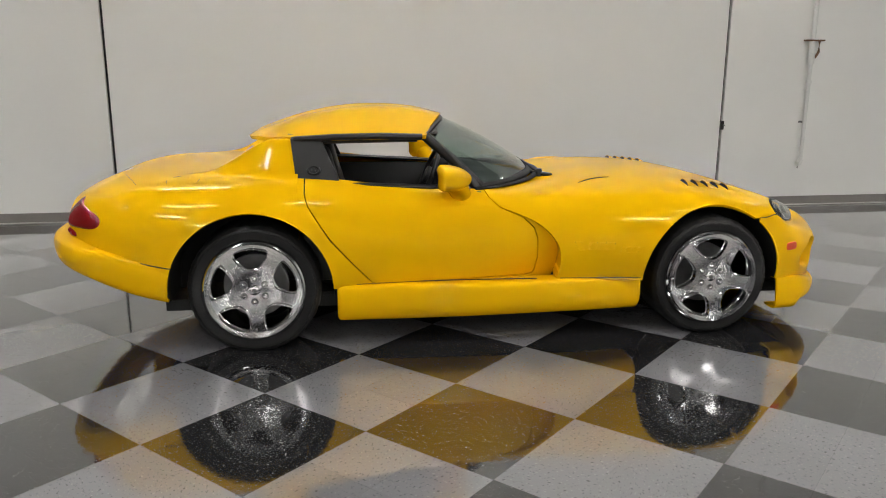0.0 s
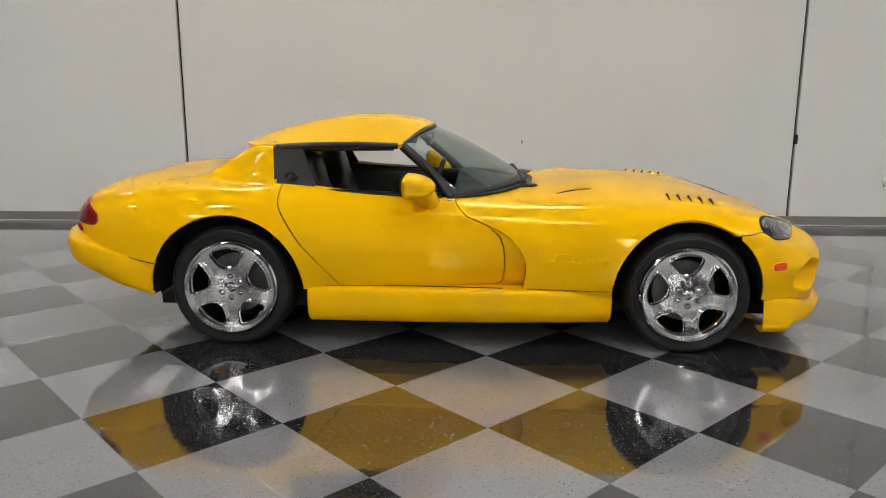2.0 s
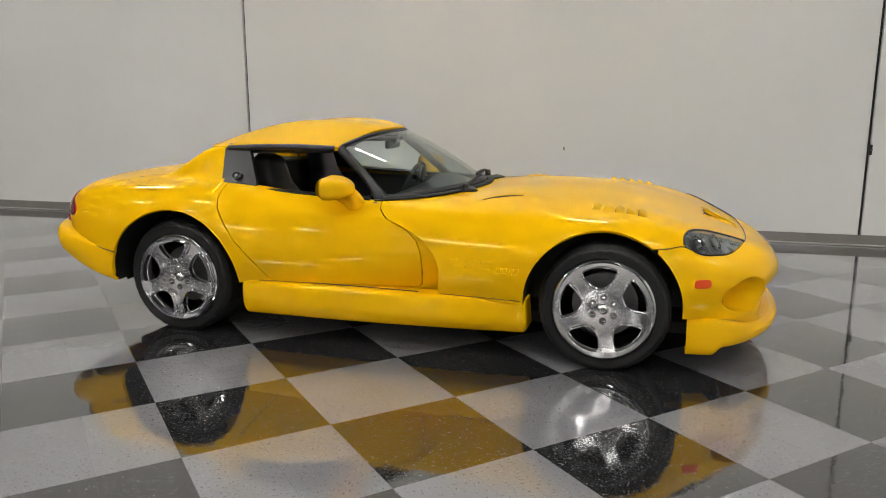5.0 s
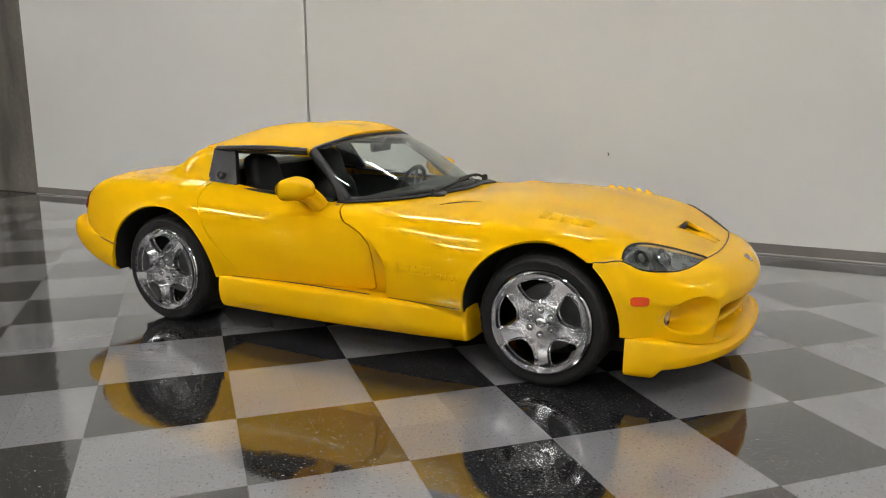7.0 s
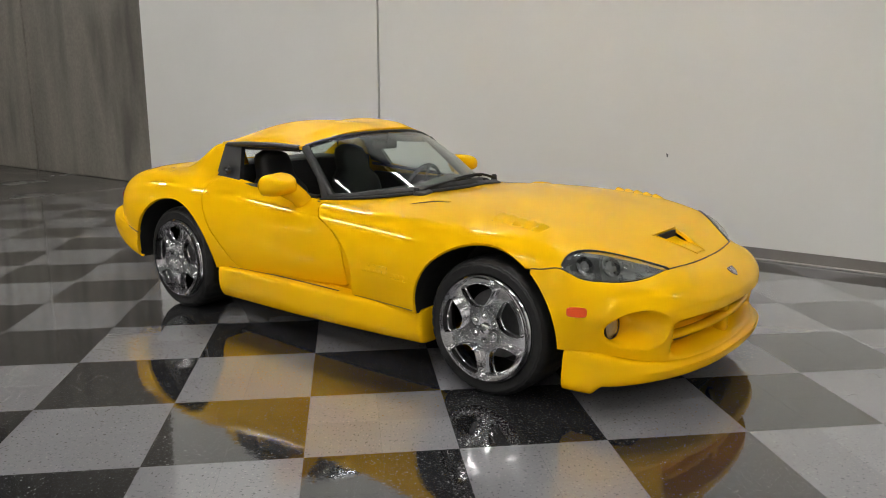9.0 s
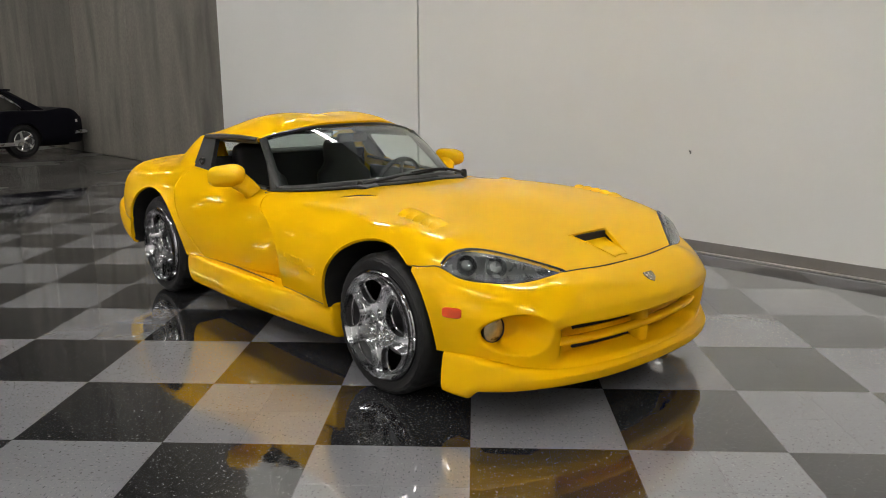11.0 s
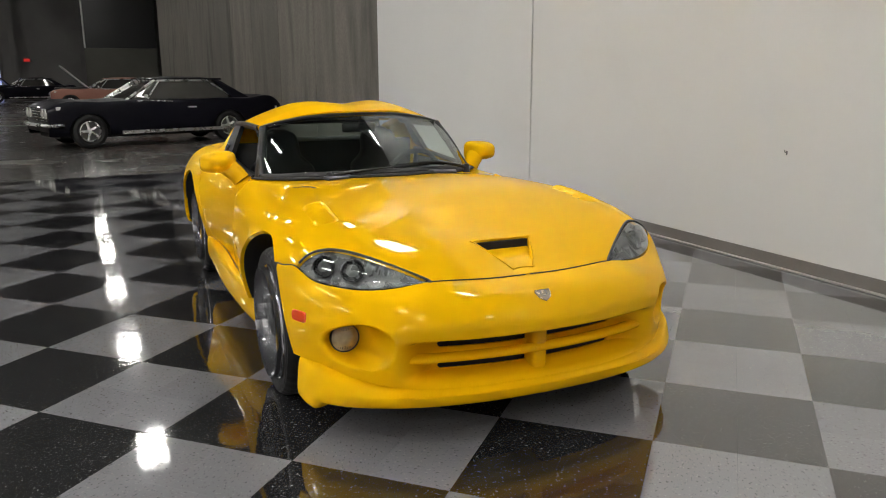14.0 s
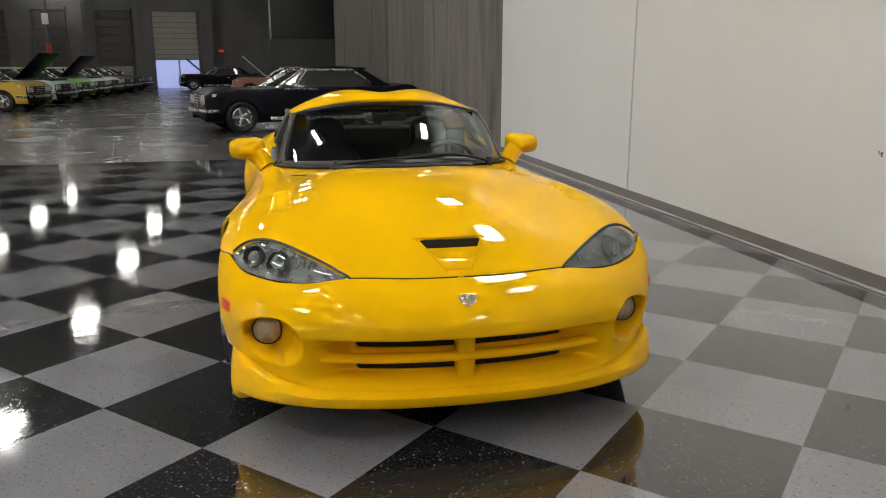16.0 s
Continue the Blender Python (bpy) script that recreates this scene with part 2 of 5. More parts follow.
def spline(xs, ys):
    """A natural cubic through the points; ys may hold rows."""
    xs, ys = np.asarray(xs, float), np.asarray(ys, float)
    n = len(xs)
    h = np.diff(xs)
    flat = ys.reshape(n, -1)
    a = np.zeros((n, n))
    r = np.zeros((n, flat.shape[1]))
    a[0, 0] = a[-1, -1] = 1
    for i in range(1, n - 1):
        a[i, i - 1], a[i, i], a[i, i + 1] = h[i - 1], 2 * (h[i - 1] + h[i]), h[i]
        r[i] = 6 * ((flat[i + 1] - flat[i]) / h[i] - (flat[i] - flat[i - 1]) / h[i - 1])
    m = np.linalg.solve(a, r)

    def at(x):
        x = np.atleast_1d(np.asarray(x, float))
        i = np.clip(np.searchsorted(xs, x) - 1, 0, n - 2)
        d0, d1, hh = (x - xs[i])[:, None], (xs[i + 1] - x)[:, None], h[i][:, None]
        v = (m[i] * d1**3 + m[i + 1] * d0**3) / (6 * hh) + (flat[i] / hh - m[i] * hh / 6) * d1 + (flat[i + 1] / hh - m[i + 1] * hh / 6) * d0
        return v.reshape(x.shape + ys.shape[1:])

    return at


def smooth_step(a, b, x):
    k = np.clip((np.asarray(x, float) - a) / (b - a), 0, 1)
    return k * k * (3 - 2 * k)


def signed(points, polygon):
    """Distance to a polygon's edge, negative inside."""
    p, q = np.asarray(points, float), np.asarray(polygon, float)
    best = np.full(len(p), 1e9)
    inside = np.zeros(len(p), bool)
    for a, b in zip(q, np.roll(q, -1, 0)):
        d = b - a
        k = np.clip(((p - a) @ d) / (d @ d + 1e-12), 0, 1)
        best = np.minimum(best, np.hypot(*(p - a - k[:, None] * d).T))
        cross = (a[1] > p[:, 1]) != (b[1] > p[:, 1])
        xc = a[0] + (p[:, 1] - a[1]) * d[0] / (d[1] if abs(d[1]) > 1e-12 else 1e-12)
        inside ^= cross & (p[:, 0] < xc)
    return np.where(inside, -best, best)


def rounded(points, step=8):
    """A closed smooth curve through the points."""
    p = np.asarray(points, float)
    n = len(p)
    out = []
    for i in range(n):
        a, b, c, d = p[i - 1], p[i], p[(i + 1) % n], p[(i + 2) % n]
        for k in range(step):
            t = k / step
            out.append(0.5 * (2 * b + (c - a) * t + (2 * a - 5 * b + 4 * c - d) * t * t + (3 * b - a - 3 * c + d) * t**3))
    return np.array(out)


def clip(verts, faces, f):
    """Splits faces along f = 0. Returns the vertices, the faces with f < 0 and those with f > 0."""
    verts = [np.asarray(v, float) for v in verts]
    f = list(f)
    cut = {}
    low, high = [], []

    def mid(a, b):
        key = (min(a, b), max(a, b))
        if key not in cut:
            k = f[a] / (f[a] - f[b])
            k = min(max(k, 0.02), 0.98)
            verts.append(verts[a] + k * (verts[b] - verts[a]))
            f.append(0.0)
            cut[key] = len(verts) - 1
        return cut[key]

    for face in faces:
        s = [f[i] for i in face]
        if max(s) <= 0:
            low.append(face)
        elif min(s) >= 0:
            high.append(face)
        else:
            lo, hi = [], []
            for a, b in zip(face, (*face[1:], face[0])):
                if f[a] <= 0:
                    lo.append(a)
                if f[a] >= 0:
                    hi.append(a)
                if f[a] * f[b] < 0:
                    m = mid(a, b)
                    lo.append(m)
                    hi.append(m)
            if len(lo) > 2:
                low.append(tuple(lo))
            if len(hi) > 2:
                high.append(tuple(hi))
    return verts, low, high


def compact(verts, faces):
    used = sorted({i for f in faces for i in f})
    back = {i: k for k, i in enumerate(used)}
    return [verts[i] for i in used], [tuple(back[i] for i in f) for f in faces]


def rimmed(verts, faces, depth, keep=lambda a, b: True):
    """Turns the open edges of a panel inward by depth."""
    verts, faces = compact(verts, faces)
    v = np.array(verts)
    nor = np.zeros_like(v)
    count = {}
    for f in faces:
        n = np.cross(v[f[1]] - v[f[0]], v[f[2]] - v[f[0]])
        if len(f) > 3:
            n = n + np.cross(v[f[2]] - v[f[0]], v[f[3]] - v[f[0]])
        for i in f:
            nor[i] += n
        for a, b in zip(f, (*f[1:], f[0])):
            count.setdefault((min(a, b), max(a, b)), []).append((a, b))
    nor /= np.linalg.norm(nor, axis=1)[:, None] + 1e-12
    outer, inner, out = {}, {}, list(verts)
    extra = []
    for e in count.values():
        if len(e) == 1 and keep(v[e[0][0]], v[e[0][1]]):
            a, b = e[0]
            for i in (a, b):
                if i not in outer:
                    out.append(v[i])
                    outer[i] = len(out) - 1
                    out.append(v[i] - depth * nor[i])
                    inner[i] = len(out) - 1
            extra.append((outer[b], outer[a], inner[a], inner[b]))
    return out, faces + extra


def grid_faces(rows, cols, off=0):
    return [(off + i * cols + j, off + i * cols + j + 1, off + (i + 1) * cols + j + 1, off + (i + 1) * cols + j)
            for i in range(rows - 1) for j in range(cols - 1)]


def both_sides(verts, faces):
    """A half with y < 0 and its mirror image."""
    v = np.array(verts)
    n = len(v)
    return np.vstack([v, v * (1, -1, 1)]), list(faces) + [tuple(i + n for i in f[::-1]) for f in faces]


def skin(name, verts, faces, mat, parent, label="", weld=True):
    bm = bmesh.new()
    vs = [bm.verts.new(tuple(map(float, v))) for v in verts]
    for f in faces:
        try:
            bm.faces.new([vs[i] for i in f])
        except ValueError:
            pass
    if weld:
        mid = [v for v in bm.verts if abs(v.co.y) < 1e-4]
        bmesh.ops.remove_doubles(bm, verts=mid, dist=1e-4)
    return part(name, bm, mat, parent, label, angle=50)


# ---------------------------------------------------------------- the large structure
TILE = 0.3048
SITE = pose(-4.32, 6.07, 0, 0, 0, 46.0)   # along the white wall; y points through the wall
SITE_IN = SITE.inverted()
HEIGHT = 7.6
WEST, EAST, SOUTH = -52.0, 13.0, -34.0    # ends of the hall in the wall's own directions
TILE_END = -8.0


def wall_box(name, x0, x1, y0, y1, z0, z1, mat, label="", category=""):
    bm = box_bm((x1 - x0, y1 - y0, z1 - z0), ((x0 + x1) / 2, (y0 + y1) / 2, (z0 + z1) / 2))
    ob = part(name, bm, mat, None, smooth=False)
    ob.matrix_world = SITE
    return tagged(ob, label, category, kind="structure")


def panel_wall():
    """White wall in wide panels with narrow dark joints."""
    wall = empty("wall_north", SITE, "white painted panel wall with thin dark vertical joints", "wall", kind="structure")
    part("core", box_bm((EAST + 8.0, 0.16, HEIGHT), ((EAST - 8.0) / 2, 0.12, HEIGHT / 2)), BLACK_GAP, wall, smooth=False)
    joints = [-8.0, -3.392, 2.685, 8.8, EAST]
    for k, (a, b) in enumerate(zip(joints, joints[1:])):
        a, b = a + (0.014 if k else 0), b - 0.014
        part("panel", box_bm((b - a, 0.04, HEIGHT - 0.01), ((a + b) / 2, 0.02, HEIGHT / 2), 0.002, 1), WALL_WHITE, wall, smooth=False)
    return wall


panel_wall()
for a, b in ((-8.0, EAST),):
    sk = part("baseboard", box_bm((b - a, 0.008, 0.098), ((a + b) / 2, -0.004, 0.051), 0.002, 1), SKIRT, None, smooth=False)
    sk.matrix_world = SITE
    tagged(sk, "grey vinyl baseboard along the white wall", "baseboard", kind="structure")
    toe = part("baseboard_toe", box_bm((b - a, 0.030, 0.012), ((a + b) / 2, -0.024, 0.0085), 0.004, 2), TOE, None)
    toe.matrix_world = SITE
    tagged(toe, "curved pale foot of the vinyl baseboard", "trim", kind="structure")

wall_box("wall_east", EAST, EAST + 0.2, SOUTH, 0.2, 0, HEIGHT, WALL_WHITE, "white painted end wall", "wall")
# the south wall is assumed, never in view, and serves as a reflector
wall_box("wall_south", WEST, EAST + 0.2, SOUTH - 0.2, SOUTH, 0, HEIGHT, SOUTH_WALL, "unseen pale long wall that bounces fill light on to the car", "wall")
wall_box("ceiling", WEST, EAST, SOUTH, 0.2, HEIGHT, HEIGHT + 0.15, CEILING, "grey painted metal deck ceiling", "ceiling")
wall_box("wall_west", WEST - 0.2, WEST, SOUTH - 0.2, 20.0, 0, HEIGHT + 1, HALL_DARK, "dark grey far end wall of the hall", "wall")
wall_box("wall_north_far", WEST, -40.0, 14.0, 14.2, 0, HEIGHT, HALL_DARK, "dark grey wall deep in the hall", "wall")
wall_box("wall_return", -40.2, -40.0, 0.3, 14.2, 0, HEIGHT, CONCRETE, "grey concrete wall that turns the corner", "wall")
wall_box("ceiling_far", WEST, -40.0, 0.2, 14.2, HEIGHT, HEIGHT + 0.15, CEILING, "grey painted metal deck ceiling", "ceiling")
ground = wall_box("floor_slab", WEST, EAST, SOUTH, 14.0, -0.2, -0.003, CONCRETE_FLOOR, "dark polished concrete floor with blurred reflections", "floor")


def concrete_wall():
    """Raw tilt-up concrete panels with joints, in line with the white wall."""
    wall = empty("wall_concrete", SITE, "bare grey concrete panel wall with stains and joints", "wall", kind="structure")
    joints = [-40.0, -34.0, -29.0, -24.0, -20.3, -17.4, -14.5, -11.6, -8.0]
    for a, b in zip(joints, joints[1:]):
        part("panel", box_bm((b - a - 0.035, 0.24, HEIGHT), ((a + b) / 2, 0.14, HEIGHT / 2), 0.012, 1), CONCRETE, wall, smooth=False)
    part("backing", box_bm((32.0, 0.05, HEIGHT), (-24.0, 0.30, HEIGHT / 2)), BLACK_GAP, wall, smooth=False)
    return wall


concrete_wall()


def tile_outline(i, j):
    """A tile's corners, cut off at the edges of the tiled area."""
    x0, y0 = i * TILE, j * TILE
    g = 0.0003
    pts = [Vector((x0 + g, y0 + g, 0)), Vector((x0 + TILE - g, y0 + g, 0)), Vector((x0 + TILE - g, y0 + TILE - g, 0)), Vector((x0 + g, y0 + TILE - g, 0))]
    for axis, sign, limit in ((0, 1, TILE_END), (1, -1, 0.0), (1, 1, -17.0), (0, -1, 11.0)):
        out = []
        for p, q in zip(pts, pts[1:] + pts[:1]):
            a, b = sign * ((SITE_IN @ p)[axis] - limit), sign * ((SITE_IN @ q)[axis] - limit)
            if a >= 0:
                out.append(p)
            if a * b < 0:
                out.append(p + (q - p) * (a / (a - b)))
        pts = out
        if len(pts) < 3:
            return None
    return pts


def tiled_floor():
    floor = empty("floor", Matrix(), "black and grey checkerboard of waxed vinyl tiles", "floor", kind="structure")
    rest = {0: ([], []), 1: ([], [])}
    me = {}
    for dark in (0, 1):
        e, h = 0.0, 0.0015
        o, n = 0.0003, TILE - 0.0003
        v = [(o, o, -h), (n, o, -h), (n, n, -h), (o, n, -h), (o + e, o + e, 0), (n - e, o + e, 0), (n - e, n - e, 0), (o + e, n - e, 0)]
        f = [(4, 5, 6, 7)] + [(k, (k + 1) % 4, 4 + (k + 1) % 4, 4 + k) for k in range(4)]
        me[dark] = bpy.data.meshes.new("tile")
        me[dark].from_pydata(v, [], f)
        me[dark].materials.append((TILE_LIGHT, TILE_DARK)[dark])
    for i in range(-60, 60):
        for j in range(-60, 75):
            pts = tile_outline(i, j)
            if not pts:
                continue
            dark = (i // 2 + j // 2 + 1) % 2
            near = math.hypot((i + 0.5) * TILE + 0.75, (j + 0.5) * TILE - 3.7) < 2.95
            if near and len(pts) == 4:
                ob = new("tile", me[dark])
                ob.location = (i * TILE, j * TILE, 0)
                ob.parent = floor
            else:
                vs, fs = rest[dark]
                fs.append(tuple(range(len(vs), len(vs) + len(pts))))
                vs.extend(pts)
    for dark in (0, 1):
        ob = mesh_object("tile_field", *rest[dark], (TILE_LIGHT, TILE_DARK)[dark], floor)
        ob["kind"] = "stuff"
    return floor


# ---------------------------------------------------------------- ceiling lamps


def lamp_fixture(lit, tube):
    text = {7: "seven lit tubes", 3: "three of its seven tubes lit"}[len(lit)]
    lamp = empty("high_bay_lamp", Matrix(), "white high-bay ceiling lamp with " + text, "ceiling lamp", "ceiling lamps of the hall")
    part("housing", box_bm((1.24, 0.80, 0.06), (0, 0, 0.05), 0.01), WHITE_PAINT, lamp)
    # tall glowing side faces are added to throw more light on walls and flank
    for k in range(7):
        y = -0.315 + 0.105 * k
        part("tube", box_bm((1.16, 0.072, 0.12), (0, y, -0.045)), tube if k in lit else DIM_TUBE, lamp, "lit white tube" if k in lit else "unlit tube", smooth=False)
    for x in (-0.45, 0.45):
        part("hanger", tube_bm([(x, 0, 0.08), (x, 0, HEIGHT - LAMP_Z)], 0.004, 6), DARK_METAL, lamp)
    return lamp


LAMP_Z = 7.0
rows = ((-0.6, -7.4, 3.75, 0, 3), (-0.6, 7.6, 3.75, 0, 1), (-6.2, -8.0, 3.75, 0, 5), (-3.6, -13.7, 7.5, -4, 1), (-10.1, -22.7, 8.3, -4, 5), (-16.9, -14.3, 7.2, -5, 4), (-23.1, -14.3, 7.2, -3, 4), (-29.6, -14.3, 7.2, -3, 4))
spots = [(x0 + step * k, y) for y, x0, step, low, high in rows for k in range(low, high)]
near = [q for q in spots if q[0] > -9]
# lit counts are invented to balance brightness: fewer overhead and in the west
for lit, tube, group in (((0, 1, 2, 3, 4, 5, 6), TUBE, [q for q in near if q[1] < -8]), ((2, 3, 4), TUBE, [q for q in near if q[1] > -8]), ((1, 3, 5), TUBE_WEST, [q for q in spots if q[0] <= -9])):
    first_lamp = lamp_fixture(lit, tube)
    first_lamp.matrix_world = SITE @ pose(*group[0], LAMP_Z)
    for x, y in group[1:]:
        copy_thing(first_lamp, SITE @ pose(x, y, LAMP_Z))

# ---------------------------------------------------------------- the yellow roadster
CAR = pose(-2.63, 3.632, 0, 0, 0, 44.4)   # x forward, y to its left, z up; half-way between the axles
car = empty("sports_car", CAR, "glossy yellow two-seat sports car with hardtop and chrome wheels", "car")
AXLE = 1.212

# half sections of the body from the middle of the top to the sill: (half-width, height)
SECTIONS = {
    -2.13: "0 .78 .20 .78 .40 .772 .54 .752 .63 .712 .665 .66 .67 .59 .65 .50 .60 .40",
    -2.04: "0 .828 .25 .835 .48 .825 .64 .797 .73 .745 .768 .68 .778 .60 .768 .50 .73 .38",
    -1.90: "0 .868 .28 .868 .52 .858 .69 .832 .79 .785 .845 .71 .865 .62 .865 .50 .85 .36",
    -1.60: "0 .892 .28 .89 .53 .88 .71 .86 .83 .81 .905 .725 .94 .62 .945 .48 .93 .32",
    -1.20: "0 .905 .28 .902 .53 .892 .71 .875 .84 .825 .925 .735 .962 .62 .962 .47 .945 .32",
    -0.80: "0 .90 .28 .895 .52 .88 .68 .862 .80 .805 .875 .72 .915 .61 .915 .46 .885 .32",
    -0.30: "0 .83 .28 .828 .52 .822 .70 .808 .775 .765 .835 .70 .875 .60 .875 .45 .845 .32",
    0.20: "0 .803 .28 .803 .50 .799 .68 .787 .785 .745 .845 .68 .88 .585 .885 .45 .86 .32",
    0.60: "0 .836 .25 .838 .46 .826 .66 .797 .80 .745 .875 .67 .91 .575 .915 .45 .885 .32",
    1.00: "0 .849 .25 .846 .46 .830 .65 .806 .81 .755 .905 .68 .945 .58 .945 .45 .92 .32",
    1.25: "0 .823 .25 .818 .46 .804 .65 .791 .81 .75 .905 .68 .94 .585 .94 .45 .92 .32",
    1.45: "0 .779 .25 .776 .46 .769 .65 .763 .79 .722 .875 .66 .91 .57 .91 .45 .90 .32",
    1.65: "0 .717 .25 .715 .46 .712 .64 .707 .75 .682 .82 .63 .85 .56 .85 .45 .85 .32",
    1.85: "0 .636 .22 .634 .42 .628 .57 .618 .66 .600 .71 .57 .73 .52 .73 .45 .73 .32",
    2.02: "0 .545 .20 .543 .36 .538 .48 .530 .55 .515 .59 .495 .60 .46 .60 .41 .60 .32",
}
STATIONS = sorted(SECTIONS)
TABLE = np.array([[float(w) for w in SECTIONS[x].split()] for x in STATIONS]).reshape(len(STATIONS), 9, 2)


def fair(xs, ys, nodes, stiff):
    """Values at evenly spaced nodes that pass close to (xs, ys) with as little change of curvature as stiff asks for."""
    n = len(nodes)
    a = np.zeros((len(xs), n))
    for row, x in zip(a, xs):
        i = min(max(int((x - nodes[0]) / (nodes[1] - nodes[0])), 0), n - 2)
        k = (x - nodes[i]) / (nodes[1] - nodes[0])
        row[i], row[i + 1] = 1 - k, k
    d = np.diff(np.eye(n), 3, axis=0)
    flat = ys.reshape(len(xs), -1)
    return np.linalg.solve(a.T @ a + stiff * d.T @ d, a.T @ flat).reshape(n, *ys.shape[1:])


# a fair skin through the sections: first round each section, then along the car
GIRTH = np.concatenate([[0], np.cumsum(np.linalg.norm(np.diff(TABLE, axis=1), axis=2).mean(0))])
ROUND = np.linspace(-GIRTH[-1], GIRTH[-1], 161)
NODES_X = np.linspace(STATIONS[0], STATIONS[-1], 209)
HALVES = []
for sec in TABLE:
    mirrored = np.vstack([sec[:0:-1] * (-1, 1), sec])
    HALVES.append(fair(np.concatenate([-GIRTH[:0:-1], GIRTH]), mirrored, ROUND, 60.0)[80:])
along_body = spline(NODES_X, fair(STATIONS, np.array(HALVES), NODES_X, 2500.0))


def body_grid(xs, n=81):
    k = np.linspace(0, 80, n)
    low = np.minimum(k.astype(int), 79)
    w = (k - low)[:, None]
    rows = []
    for x, sec in zip(xs, along_body(xs)):
        p = sec[low] * (1 - w) + sec[low + 1] * w
        rows.append(np.column_stack([np.full(n, x), -p[:, 0], p[:, 1]]))
    return np.array(rows)


def top_height(x, y):
    """The height of the body's top at a place."""
    g = body_grid([x], 161)[0]
    m = int(np.argmax(-g[:, 1]))
    return float(np.interp(abs(y), -g[:m, 1], g[:m, 2]))


def flank_point(x, z, sign=-1, lift=0.0):
    """A point on the body's side at a height."""
    g = body_grid([x], 161)[0]
    k = int(np.argmin(np.where(g[:, 1] < -0.55, np.abs(g[:, 2] - z), 9)))
    return Vector((x, -sign * (g[k, 1] - lift), z))


WELLS = ((-AXLE - 0.010, 0.318, 0.406), (AXLE - 0.010, 0.326, 0.390))   # along, height and radius of the wheel openings
ARCHES = [[(c + r * math.cos(a), z + r * math.sin(a)) for a in np.linspace(-0.2, math.pi + 0.2, 60)] + [(c - r, 0.1), (c + r, 0.1)] for c, z, r in WELLS]
DOOR = [(-0.952, 0.90), (-0.950, 0.80), (-0.935, 0.75), (-0.885, 0.67), (-0.824, 0.576), (-0.72, 0.455), (-0.622, 0.345), (-0.60, 0.334),
        (0.225, 0.345), (0.245, 0.36), (0.256, 0.45), (0.250, 0.55), (0.228, 0.61), (0.168, 0.665), (0.052, 0.713), (0.0, 0.76), (-0.02, 0.80), (-0.02, 0.90)]
GILL = [(-0.02, 0.722), (0.052, 0.713), (0.168, 0.672), (0.25, 0.632), (0.315, 0.575), (0.356, 0.51), (0.366, 0.45), (0.362, 0.39), (0.345, 0.30)]
COCKPIT = [(-1.0, 0.0), (-1.0, -0.64), (-0.98, -0.69), (-0.6, -0.705), (-0.3, -0.70), (-0.07, -0.685), (0.10, -0.62), (0.25, -0.46), (0.36, -0.25), (0.40, 0.0)]
LAMP_TOP = [(1.578, -0.830), (1.578, -0.780), (1.615, -0.70), (1.70, -0.60), (1.79, -0.50), (1.885, -0.40)]
SIDE_CUT = [(1.30, 0.640), (1.461, 0.642), (1.53, 0.646), (1.585, 0.652), (1.7, 0.66), (3, 0.66), (3, 0), (1.30, 0)]
DUCT = [(1.700, -0.122), (1.690, -0.10), (1.690, 0.10), (1.700, 0.122), (1.76, 0.095), (1.86, 0.05), (1.87, 0.03), (1.87, -0.03), (1.86, -0.05), (1.76, -0.095)]
NOSE_CUT = [(1.62, -1.2), (1.60, -0.89), *[tuple(p) for p in spline(range(6), LAMP_TOP)(np.linspace(0, 5, 31))], (1.901, -0.27), (1.910, -0.12), (1.913, 0.0)]


def arch_liner(verts, faces, well):
    """Black lining that runs inward from the edge of a wheel opening."""
    v = np.array(verts)
    centre, height, radius = well
    count = {}
    for f in faces:
        for a, b in zip(f, (*f[1:], f[0])):
            count.setdefault((min(a, b), max(a, b)), []).append((a, b))
    r = np.hypot(v[:, 0] - centre, v[:, 2] - height)
    out, quads = [], []
    for e in count.values():
        a, b = e[0]
        if len(e) == 1 and abs(r[a] - radius) < 0.012 and abs(r[b] - radius) < 0.012 and v[a, 1] < -0.6:
            o = len(out)
            for i in (b, a):
                y = v[i, 1]
                out += [(v[i, 0], y + 0.014, v[i, 2]), (v[i, 0], -0.57, v[i, 2])]
            quads.append((o, o + 2, o + 3, o + 1))
    if quads:
        for s in (1, -1):
            skin("arch_liner", np.array(out) * (1, s, 1), quads, BLACK_HOLE, car, weld=False)


